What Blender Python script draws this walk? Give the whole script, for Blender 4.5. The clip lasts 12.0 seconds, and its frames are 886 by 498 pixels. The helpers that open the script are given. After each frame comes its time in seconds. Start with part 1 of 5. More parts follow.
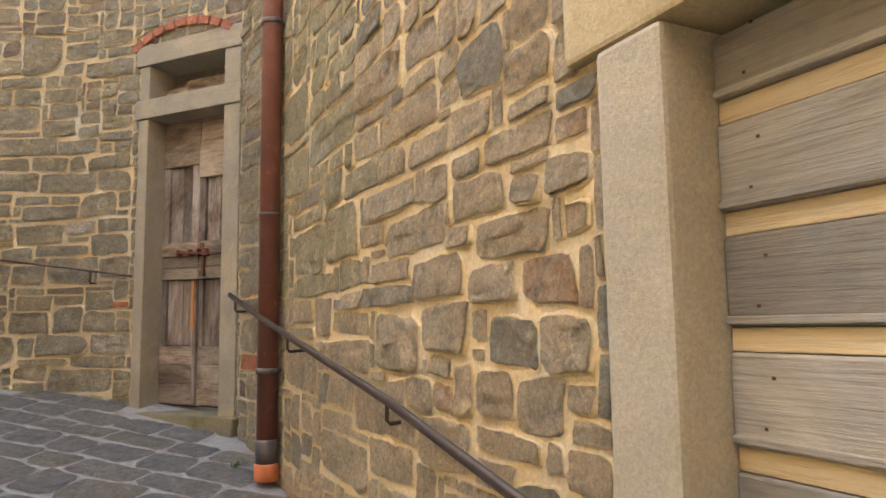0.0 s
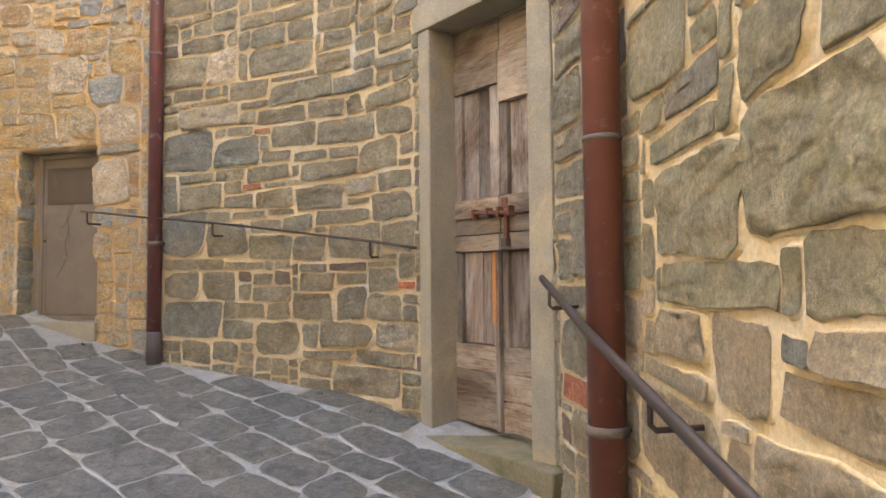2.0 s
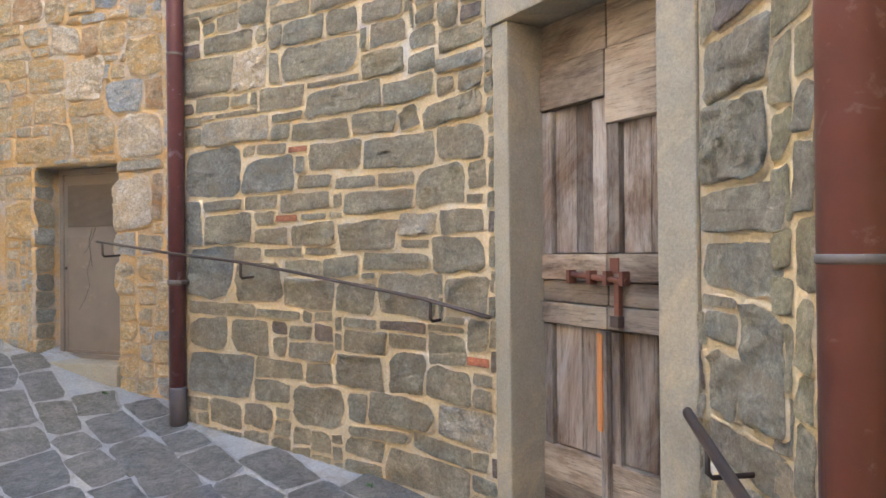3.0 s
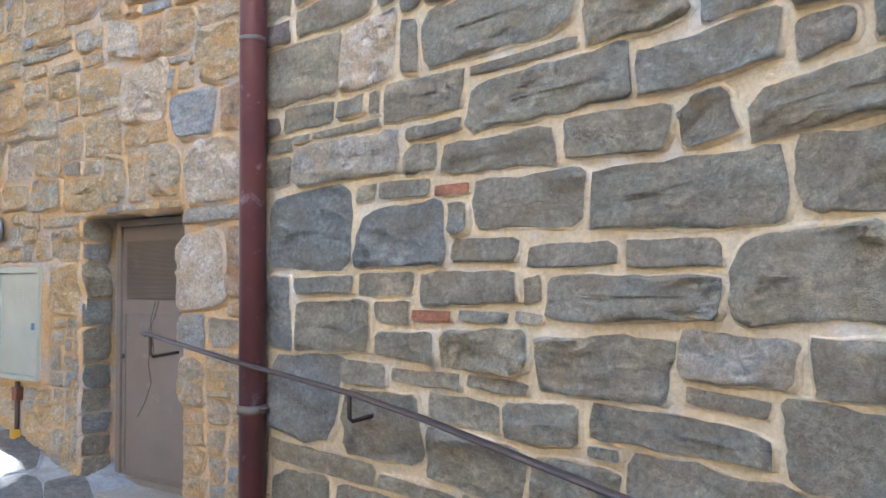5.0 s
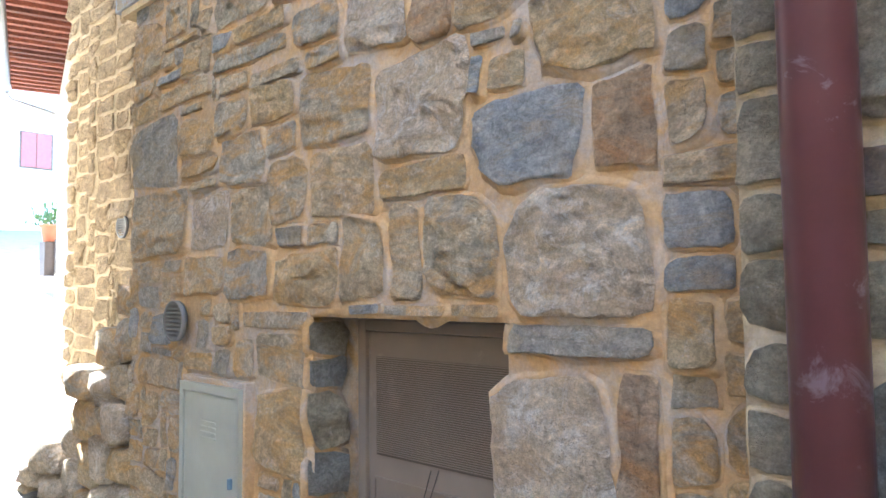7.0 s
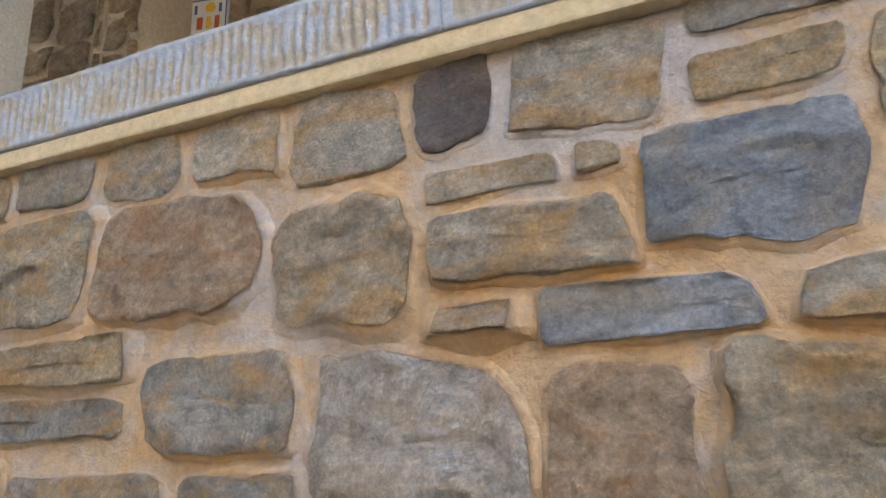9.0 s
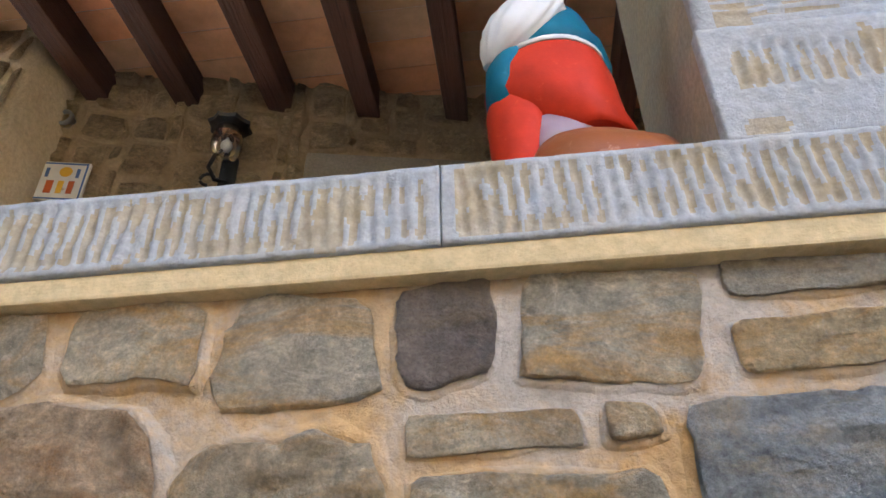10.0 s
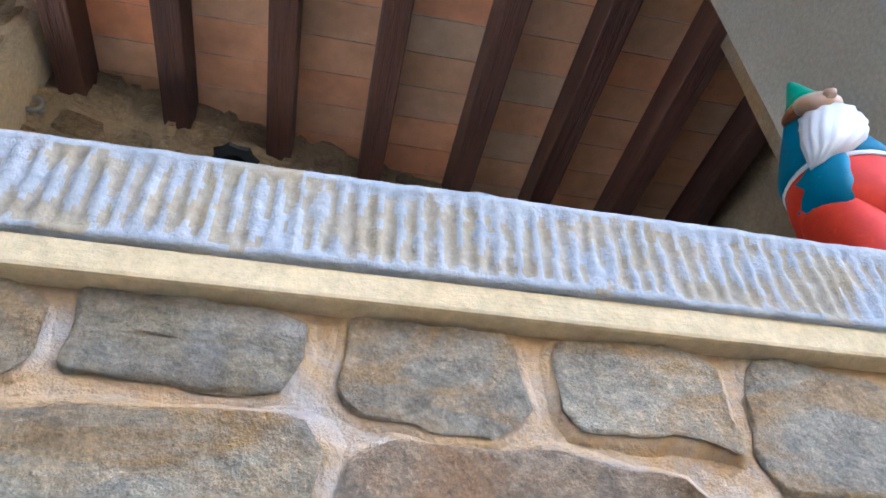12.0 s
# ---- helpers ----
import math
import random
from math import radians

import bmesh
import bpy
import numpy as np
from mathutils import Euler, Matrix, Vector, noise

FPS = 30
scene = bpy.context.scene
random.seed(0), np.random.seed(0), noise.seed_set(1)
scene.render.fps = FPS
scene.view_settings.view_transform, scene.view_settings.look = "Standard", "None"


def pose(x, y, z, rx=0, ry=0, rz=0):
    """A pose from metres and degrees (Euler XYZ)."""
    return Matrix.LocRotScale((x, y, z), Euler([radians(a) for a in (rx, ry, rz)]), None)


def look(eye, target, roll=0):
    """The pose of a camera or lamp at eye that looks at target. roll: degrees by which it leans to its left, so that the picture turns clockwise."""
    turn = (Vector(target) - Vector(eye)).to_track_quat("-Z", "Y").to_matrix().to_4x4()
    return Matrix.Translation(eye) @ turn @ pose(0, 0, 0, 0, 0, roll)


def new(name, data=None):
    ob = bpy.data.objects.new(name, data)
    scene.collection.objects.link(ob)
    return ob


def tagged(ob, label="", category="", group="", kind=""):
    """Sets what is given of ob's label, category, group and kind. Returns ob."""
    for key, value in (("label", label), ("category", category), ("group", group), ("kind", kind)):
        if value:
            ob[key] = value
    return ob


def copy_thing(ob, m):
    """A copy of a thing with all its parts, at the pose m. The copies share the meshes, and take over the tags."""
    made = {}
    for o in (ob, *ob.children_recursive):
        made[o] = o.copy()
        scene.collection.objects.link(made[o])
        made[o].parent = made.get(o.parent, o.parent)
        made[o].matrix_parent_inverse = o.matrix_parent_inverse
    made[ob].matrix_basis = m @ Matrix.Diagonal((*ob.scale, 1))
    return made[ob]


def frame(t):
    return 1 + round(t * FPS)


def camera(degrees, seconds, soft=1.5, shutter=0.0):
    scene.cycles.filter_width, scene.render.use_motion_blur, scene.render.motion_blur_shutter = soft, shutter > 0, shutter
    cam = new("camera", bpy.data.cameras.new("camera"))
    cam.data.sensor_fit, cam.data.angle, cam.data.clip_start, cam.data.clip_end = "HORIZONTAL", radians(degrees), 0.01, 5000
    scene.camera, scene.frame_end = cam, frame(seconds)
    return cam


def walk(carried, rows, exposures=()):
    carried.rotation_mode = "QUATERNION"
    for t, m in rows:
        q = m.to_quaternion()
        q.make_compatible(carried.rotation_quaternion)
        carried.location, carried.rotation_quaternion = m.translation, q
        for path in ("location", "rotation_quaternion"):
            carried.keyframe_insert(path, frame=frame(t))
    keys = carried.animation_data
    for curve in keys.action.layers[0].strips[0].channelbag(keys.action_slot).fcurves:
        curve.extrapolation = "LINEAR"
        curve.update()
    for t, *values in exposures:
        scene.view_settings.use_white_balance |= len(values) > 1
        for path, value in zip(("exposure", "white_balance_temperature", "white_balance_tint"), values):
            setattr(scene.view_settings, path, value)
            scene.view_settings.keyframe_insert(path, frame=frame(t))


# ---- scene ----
cam = camera(65.1, 12.0)
PATH = [
    (0, (-0.304, -0.424, 1.575), (0.11, 1.52, 1.795), -0.8),
    (0.5, (-0.334, -0.022, 1.588), (-0.24, 1.967, 1.773), -0.7),
    (1, (-0.362, 0.475, 1.676), (-0.565, 2.46, 1.816), -0.4),
    (1.5, (-0.285, 0.943, 1.738), (-0.604, 2.915, 1.847), -0.5),
    (2, (-0.375, 1.391, 1.785), (-0.894, 3.321, 1.875), -0.5),
    (2.5, (-0.556, 1.88, 1.947), (-1.21, 3.768, 2.024), -0.2),
    (2.7, (-0.59, 2.03, 2.074), (-1.267, 3.912, 2.073), -0.6),
    (4.3, (-1.325, 3.193, 2.382), (-2.153, 5.011, 2.454), 0.0),
    (4.5, (-1.414, 3.359, 2.392), (-2.284, 5.159, 2.463), -0.1),
    (5, (-1.664, 3.664, 2.504), (-2.682, 5.383, 2.584), -0.5),
    (5.5, (-2.027, 3.872, 2.56), (-3.264, 5.441, 2.657), -0.4),
    (6, (-2.378, 4.03, 2.65), (-3.685, 5.539, 2.765), -0.3),
    (6.5, (-2.817, 4.247, 2.7), (-4.15, 5.734, 2.81), -0.5),
    (6.7, (-2.996, 4.319, 2.762), (-4.342, 5.793, 2.878), -0.4),
    (8.3, (-4.063, 5.001, 3.536), (-5.24, 6.612, 3.67), -4.7),
    (8.5, (-4.137, 5.03, 3.58), (-5.22, 6.699, 3.785), -4.7),
    (9, (-4.325, 5.034, 3.655), (-5.081, 6.809, 4.183), -1.8),
    (9.4, (-4.431, 5.035, 3.678), (-4.862, 6.839, 4.428), -2.1),
    (9.5, (-4.429, 5.058, 3.679), (-4.87, 6.819, 4.517), -1.1),
    (10, (-4.534, 5.121, 3.741), (-4.721, 6.795, 4.82), -1.1),
    (10.5, (-4.647, 5.062, 3.759), (-4.62, 6.657, 4.966), -1.1),
    (11, (-4.751, 5.034, 3.761), (-4.567, 6.569, 5.029), -1.0),
    (11.5, (-4.917, 5.098, 3.76), (-4.61, 6.592, 5.054), -1.0),
    (12, (-5.172, 5.27, 3.768), (-4.846, 6.744, 5.079), -1.2),
]
walk(cam, [(t, look(eye, target, roll)) for t, eye, target, roll in PATH],
     exposures=[(0.0, 3.54, 7450, 12), (1.0, 3.70, 7450, 11), (2.5, 4.06, 6550, 10), (4.5, 4.1, 5200, 9), (6.5, 3.88, 5300, 9), (8.5, 3.56, 5450, 10), (9.3, 3.53, 5450, 11), (10.0, 3.66, 5750, 11), (10.6, 3.8, 6150, 10), (11.0, 4.05, 5150, 10), (12.0, 4.2, 4800, 10)])

# ---- sky, sun, exposure ----
world = bpy.data.worlds.new("sky")
scene.world = world
world.use_nodes = True
wn = world.node_tree
sky = wn.nodes.new("ShaderNodeTexSky")
sky.sky_type = 'NISHITA'
sky.sun_disc = False
sky.sun_elevation = radians(42)
sky.sun_rotation = radians(-84.3)
wn.links.new(sky.outputs["Color"], wn.nodes["Background"].inputs["Color"])
wn.nodes["Background"].inputs["Strength"].default_value = 0.15
sun = bpy.data.lights.new("sun", 'SUN')
sun.energy = 5.0
sun.angle = radians(0.55)
sun.color = (1.0, 0.94, 0.85)
sun_ob = new("sun", sun)
sun_ob.matrix_world = look((-9.95 * .743, 1.0 * .743, 6.69), (0, 0, 0))

# ---- materials ----
def mat(name, rough=0.85, metal=0.0):
    m = bpy.data.materials.new(name)
    m.use_nodes = True
    b = m.node_tree.nodes["Principled BSDF"]
    b.inputs["Roughness"].default_value = rough
    b.inputs["Metallic"].default_value = metal
    return m, m.node_tree, b


def ramp(nt, stops, source):
    r = nt.nodes.new("ShaderNodeValToRGB")
    el = r.color_ramp.elements
    while len(el) < len(stops):
        el.new(0.5)
    for e, (p, c) in zip(el, stops):
        e.position, e.color = p, (*c, 1)
    nt.links.new(source, r.inputs[0])
    return r.outputs[0]


def grain(nt, scale, detail=6, rough=0.6, stretch=(1, 1, 1), warp=0.0):
    tc = nt.nodes.new("ShaderNodeNewGeometry")
    mp = nt.nodes.new("ShaderNodeMapping")
    mp.inputs["Scale"].default_value = stretch
    nt.links.new(tc.outputs["Position"], mp.inputs["Vector"])
    n = nt.nodes.new("ShaderNodeTexNoise")
    n.inputs["Scale"].default_value = scale
    n.inputs["Detail"].default_value = detail
    n.inputs["Roughness"].default_value = rough
    n.inputs["Distortion"].default_value = warp
    nt.links.new(mp.outputs[0], n.inputs["Vector"])
    return n.outputs["Fac"]


def mixc(nt, fac, a, b, mode='MIX'):
    m = nt.nodes.new("ShaderNodeMix")
    m.data_type = 'RGBA'
    m.blend_type = mode
    for sock, v in ((m.inputs[0], fac), (m.inputs[6], a), (m.inputs[7], b)):
        if isinstance(v, (int, float)):
            sock.default_value = v
        elif isinstance(v, tuple):
            sock.default_value = (*v, 1)
        else:
            nt.links.new(v, sock)
    return m.outputs[2]


def bump(nt, b, *layers):
    last = None
    for height, strength, dist in layers:
        n = nt.nodes.new("ShaderNodeBump")
        n.inputs["Strength"].default_value = strength
        n.inputs["Distance"].default_value = dist
        nt.links.new(height, n.inputs["Height"])
        if last:
            nt.links.new(last, n.inputs["Normal"])
        last = n.outputs[0]
    nt.links.new(last, b.inputs["Normal"])


def rubble(name, tones, spots, spot_from=0.6, rough=0.9, depth=0.02, stain=None):
    """Weathered stone: a tone for each stone, mottled, with lighter crusts and a chipped relief."""
    m, nt, b = mat(name, rough)
    oi = nt.nodes.new("ShaderNodeObjectInfo")
    n = len(tones)
    base = ramp(nt, [(i / max(1, n - 1), c) for i, c in enumerate(tones)], oi.outputs["Random"])
    big, fine = grain(nt, 7, 9, 0.7, warp=0.8), grain(nt, 70, 6, 0.75)
    chips = grain(nt, 30, 12, 0.74, (1, 1, 1.5), 0.7)
    c = mixc(nt, 1.0, base, ramp(nt, [(0.3, (0.62, 0.6, 0.57)), (0.7, (1.4, 1.36, 1.28))], big), 'MULTIPLY')
    c = mixc(nt, 0.7, c, ramp(nt, [(0.34, (0.5, 0.5, 0.5)), (0.5, (1, 1, 1)), (0.66, (1.45, 1.43, 1.4))], chips), 'MULTIPLY')
    mask = ramp(nt, [(spot_from, (0, 0, 0)), (spot_from + 0.1, (1, 1, 1))], grain(nt, 13, 12, 0.78, warp=1.4))
    c = mixc(nt, mask, c, spots)
    if stain:
        c = mixc(nt, ramp(nt, [(0.46, (0, 0, 0)), (0.62, (0.85, 0.85, 0.85))], grain(nt, 6, 9, 0.72, (1, 1, 2.0), 0.9)), c, stain)
    c = mixc(nt, 0.5, c, ramp(nt, [(0.25, (0.3, 0.3, 0.3)), (0.75, (1.7, 1.7, 1.7))], fine), 'MULTIPLY')
    c = mixc(nt, 0.35, c, ramp(nt, [(0.32, (0.55, 0.55, 0.55)), (0.5, (1, 1, 1)), (0.68, (1.5, 1.48, 1.45))], grain(nt, 230, 3, 0.7)), 'MULTIPLY')
    nt.links.new(c, b.inputs["Base Color"])
    beds = ramp(nt, [(0.36, (0, 0, 0)), (0.40, (.30, .30, .30)), (0.49, (.38, .38, .38)), (0.52, (.68, .68, .68)), (0.60, (.75, .75, .75)), (0.63, (1, 1, 1))], grain(nt, 6.5, 7, 0.62, (1, 1, 1.7), 0.5))
    ledges = ramp(nt, [(0.38, (0, 0, 0)), (0.405, (.3, .3, .3)), (0.47, (.36, .36, .36)), (0.49, (.62, .62, .62)), (0.55, (.68, .68, .68)), (0.57, (.9, .9, .9)), (0.66, (1, 1, 1))], grain(nt, 17, 9, 0.66, (1, 1, 2.1), 0.6))
    bump(nt, b, (beds, 1.0, depth * 1.5), (ledges, 1.0, depth * 0.8), (chips, 1.0, depth), (fine, 1.0, 0.009), (grain(nt, 190, 4, 0.7), 0.8, 0.004))
    return m


def plaster(name, lo, hi, scale=7, fine=70, depth=0.006, rough=0.92, third=None, spread=0.52):
    m, nt, b = mat(name, rough)
    c = ramp(nt, [(0.3, lo), (0.7, hi)], grain(nt, scale, 8, 0.65, warp=0.4))
    if third:
        c = mixc(nt, ramp(nt, [(spread, (0, 0, 0)), (spread + 0.14, (1, 1, 1))], grain(nt, scale * 0.55, 6, 0.7, warp=0.8)), c, third)
    c = mixc(nt, 0.5, c, ramp(nt, [(0.3, (0.6, 0.6, 0.6)), (0.7, (1.3, 1.3, 1.3))], grain(nt, fine, 5, 0.7)), 'MULTIPLY')
    nt.links.new(c, b.inputs["Base Color"])
    bump(nt, b, (grain(nt, scale * 3, 8, 0.7), 0.8, depth * 3), (grain(nt, fine * 2, 4, 0.7), 0.6, depth * 0.5))
    return m


def timber(name, lo, hi, across=(1, 1, 1), grey=None, rough=0.8, streak=40, worn=0.85):
    """Wood, its grain drawn out along the axis with the small scale."""
    m, nt, b = mat(name, rough)
    g = grain(nt, streak, 8, 0.7, across, 0.3)
    c = ramp(nt, [(0.3, lo), (0.7, hi)], g)
    if grey:
        c = mixc(nt, ramp(nt, [(0.40, (0, 0, 0)), (0.60, (1, 1, 1))], grain(nt, 4, 7, 0.7, tuple(0.35 + 0.65 * a for a in across), 0.8)), c, grey)
    oi = nt.nodes.new("ShaderNodeObjectInfo")
    c = mixc(nt, 0.8, c, ramp(nt, [(0, (0.5, 0.48, 0.46)), (1, (1.3, 1.25, 1.2))], oi.outputs["Random"]), 'MULTIPLY')
    c = mixc(nt, worn, c, ramp(nt, [(0.36, (0.35, 0.33, 0.31)), (0.47, (1, 1, 1)), (0.66, (1.25, 1.22, 1.2))], grain(nt, streak * 2.2, 10, 0.8, across, 0.5)), 'MULTIPLY')
    nt.links.new(c, b.inputs["Base Color"])
    bump(nt, b, (g, 1.0, 0.008), (grain(nt, streak * 4, 4, 0.7, across), 0.8, 0.003))
    return m


def plain(name, colour, rough=0.5, metal=0.0, wear=None, scale=12):
    m, nt, b = mat(name, rough, metal)
    lo = tuple(v * 0.8 for v in colour)
    c = ramp(nt, [(0.3, lo), (0.7, colour)], grain(nt, scale, 6, 0.6))
    if wear:
        c = mixc(nt, ramp(nt, [(0.6, (0, 0, 0)), (0.7, (1, 1, 1))], grain(nt, scale * 1.7, 8, 0.7, warp=0.5)), c, wear)
    nt.links.new(c, b.inputs["Base Color"])
    bump(nt, b, (grain(nt, scale * 8, 4, 0.6), 0.25, 0.001))
    return m


GREY = rubble("grey_sandstone", [(.30, .285, .225), (.39, .35, .26), (.33, .325, .27), (.42, .375, .265), (.36, .33, .26)], (.56, .51, .41), 0.57, stain=(.34, .285, .19))
BROWN = rubble("brown_sandstone", [(.45, .375, .255), (.55, .445, .29), (.47, .405, .285), (.59, .485, .33), (.51, .43, .30)], (.70, .59, .42), 0.58, stain=(.56, .42, .25))
OLIVE = rubble("olive_mossy_sandstone", [(.37, .325, .205), (.45, .39, .25), (.40, .36, .245), (.48, .415, .265)], (.60, .53, .38), 0.58, stain=(.42, .365, .19))
BLUE = rubble("blue_grey_sandstone", [(.27, .28, .265), (.33, .335, .31)], (.43, .42, .38), 0.6, stain=(.27, .25, .19))
BLUE_D = rubble("slate_blue_sandstone", depth=0.010, tones=[(.34, .365, .38), (.40, .41, .405)], spots=(.50, .47, .41), spot_from=0.58, stain=(.46, .37, .24))
LIGHT = rubble("light_grey_sandstone", depth=0.010, tones=[(.37, .35, .30), (.42, .39, .33)], spots=(.58, .53, .45), spot_from=0.54, stain=(.44, .35, .21))
WARM = rubble("ochre_sandstone", depth=0.010, tones=[(.50, .40, .245), (.46, .42, .33), (.55, .43, .25), (.44, .415, .345), (.52, .42, .275)], spots=(.66, .57, .43), spot_from=0.55, stain=(.60, .36, .125))
PALE = rubble("pale_limestone", depth=0.010, tones=[(.58, .49, .37), (.53, .46, .36)], spots=(.74, .68, .59), spot_from=0.50, stain=(.55, .42, .26))
RUST = rubble("rusty_sandstone", depth=0.010, tones=[(.48, .36, .23), (.40, .31, .23)], spots=(.50, .40, .28), spot_from=0.55, stain=(.46, .25, .10))
# dark wall stones; also colours the added sheets that darken gaps and recesses
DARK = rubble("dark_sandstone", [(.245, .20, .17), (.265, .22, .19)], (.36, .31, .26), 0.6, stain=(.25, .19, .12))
BACKSTONE = rubble("brown_rubble", [(.36, .27, .16), (.43, .33, .195), (.39, .305, .19)], (.46, .36, .22), 0.6)
BRICK = rubble("red_brick", [(.46, .17, .10), (.42, .19, .11)], (.5, .3, .2), 0.62, depth=0.006)
MORTAR = plaster("buff_lime_mortar", (.54, .42, .25), (.64, .53, .35), third=(.60, .54, .44))
MORTAR_A = plaster("golden_lime_mortar", (.69, .52, .27), (.76, .61, .37), third=(.74, .61, .42))
MORTAR_R = plaster("dull_ochre_mortar", (.52, .41, .26), (.58, .47, .31))
MORTAR_D = plaster("orange_and_grey_mortar", (.56, .34, .13), (.58, .43, .26), third=(.50, .43, .35), scale=6, spread=0.46)
DRESSED = plaster("dressed_grey_sandstone", (.39, .345, .25), (.48, .43, .325), scale=3, fine=110, depth=0.003, third=(.52, .43, .26))
DRESSED_GREY = plaster("worn_grey_sandstone", (.27, .24, .18), (.35, .31, .235), scale=5, fine=110, depth=0.004, third=(.40, .33, .22))
DRESSED_OCHRE = plaster("ochre_stained_sandstone", (.46, .36, .19), (.56, .46, .28), scale=4, fine=110, depth=0.003)
BED = plaster("smooth_ochre_mortar", (.58, .44, .23), (.66, .52, .30), scale=5, fine=60, depth=0.0015)
SLAB_MAT = plaster("pale_tooled_stone", (.39, .40, .405), (.47, .48, .485), scale=9, fine=90, depth=0.003, third=(.43, .415, .38))
GROOVE = plaster("ochre_dirt_in_chisel_marks", (.40, .32, .19), (.44, .39, .31), scale=20, fine=90, depth=0.002)
MOSSY = plaster("mossy_step_stone", (.16, .14, .075), (.27, .23, .15), scale=6, third=(.13, .13, .05))
RENDER = plaster("pale_house_render", (.62, .60, .56), (.72, .70, .66), scale=2)
BACK_RENDER = plaster("brown_rough_render", (.36, .26, .14), (.48, .36, .21), scale=6, depth=0.014)
ROUGHCAST = plaster("roughcast_render", (.45, .40, .30), (.58, .53, .43), scale=14, depth=0.02)
PAVING_JOINT = plaster("grey_paving_mortar", (.29, .283, .268), (.37, .362, .345), scale=8, third=(.25, .235, .19))
PAVER = rubble("grey_paving_stone", [(.115, .12, .122), (.155, .153, .14), (.135, .138, .138), (.165, .155, .125)], (.21, .205, .18), 0.6, rough=0.7, depth=0.005)
OLD_WOOD = timber("weathered_door_wood", (.06, .040, .028), (.21, .15, .105), (1, 1, 0.06), (.33, .295, .26))
OLD_WOOD_H = timber("weathered_door_wood_across", (.075, .050, .033), (.25, .18, .12), (0.08, 0.08, 1), (.36, .30, .23))
RAW_WOOD = timber("raw_orange_wood", (.5, .19, .05), (.62, .27, .09), (1, 1, 0.06))
BOARD_WOOD = timber("grey_brown_board_wood", (.27, .25, .205), (.34, .315, .265), (0.03, 0.03, 1), (.40, .375, .315), streak=42, worn=0.35)
STRIP_WOOD = timber("ochre_strip_wood", (.52, .41, .23), (.62, .51, .32), (0.05, 0.05, 1), streak=30, worn=0.3)
BEAM_WOOD = timber("dark_stained_beam_wood", (.075, .032, .020), (.125, .055, .034), (1, 0.06, 1), streak=30, rough=0.55)
TERRACOTTA, tnt, tb = mat("terracotta_ceiling_tile", 0.85)
tg = tnt.nodes.new("ShaderNodeNewGeometry")
tc_ = ramp(tnt, [(0.0, (.78, .34, .16)), (0.35, (.66, .40, .22)), (0.6, (.80, .40, .20)), (0.85, (.62, .43, .26)), (1.0, (.76, .32, .15))], tg.outputs["Random Per Island"])
tc_ = mixc(tnt, 0.7, tc_, ramp(tnt, [(0.3, (0.75, 0.72, 0.70)), (0.7, (1.2, 1.2, 1.2))], grain(tnt, 9, 8, 0.65)), 'MULTIPLY')
tnt.links.new(tc_, tb.inputs["Base Color"])
bump(tnt, tb, (grain(tnt, 60, 6, 0.6), 0.6, 0.004))
TILE_JOINT = plaster("pale_tile_joint", (.60, .48, .36), (.70, .58, .46), scale=10)
COPPER = plain("red_brown_painted_pipe", (.20, .078, .06), 0.36, 0.0, (.26, .16, .15), 9)
COPPER_2 = plain("plum_painted_pipe", (.135, .052, .056), 0.3, 0.0, (.24, .19, .23), 9)
LEAD = plain("grey_pipe_shoe", (.12, .105, .115), 0.45, 0.1, (.17, .15, .16), 10)
CLAY = plain("terracotta_collar", (.60, .18, .07), 0.7, 0.0, (.5, .26, .16))
VERDIGRIS = plain("green_tarnished_clamp", (.15, .125, .105), 0.6, 0.2, (.17, .23, .20), 30)
IRON = plain("brown_iron", (.095, .070, .058), 0.5, 0.5, (.15, .085, .05), 20)
RUSTY = plain("rusty_iron", (.17, .065, .040), 0.75, 0.3, (.10, .05, .035), 25)
BLACK_IRON = plain("black_wrought_iron", (.02, .02, .02), 0.5, 0.4)
STEEL = plain("taupe_painted_steel", (.215, .175, .135), 0.45, 0.0, (.25, .21, .165), 5)
MESH_DARK = plain("perforated_steel", (.10, .078, .055), 0.6)
GALV = plain("brushed_steel", (.58, .61, .54), 0.28, 0.45, (.52, .55, .49), 4)
BLUE_LOCK = plain("blue_lock", (.18, .28, .38), 0.4)
GRILLE = plain("grey_vent_plastic", (.20, .19, .17), 0.6)
GAS_YELLOW = plain("yellow_gas_pipe", (.60, .36, .04), 0.5)
TILE_WHITE = plain("white_glazed_tile", (.72, .70, .64), 0.15)
TILE_BLUE = plain("blue_glaze", (.10, .16, .35), 0.15)
TILE_YELLOW = plain("yellow_glaze", (.75, .45, .05), 0.15)
TILE_RED = plain("red_glaze", (.5, .12, .04), 0.15)
BULB = plain("frosted_bulb", (.75, .72, .66), 0.4)
PVC = plain("grey_pvc", (.33, .32, .29), 0.5)
GN_RED = plain("red_paint", (.62, .040, .012), 0.6, 0, (.66, .065, .02), 30)
GN_BLUE = plain("teal_blue_paint", (.012, .16, .25), 0.55, 0, (.02, .2, .32), 30)
GN_GREEN = plain("green_paint", (.03, .30, .17), 0.35)
GN_WHITE = plain("white_paint", (.80, .78, .76), 0.4)
GN_SKIN = plain("tan_paint", (.52, .33, .20), 0.4)
GN_BROWN = plain("brown_paint", (.36, .12, .045), 0.35, 0, (.5, .24, .14), 25)
GN_MAUVE = plain("mauve_paint", (.42, .33, .38), 0.4)
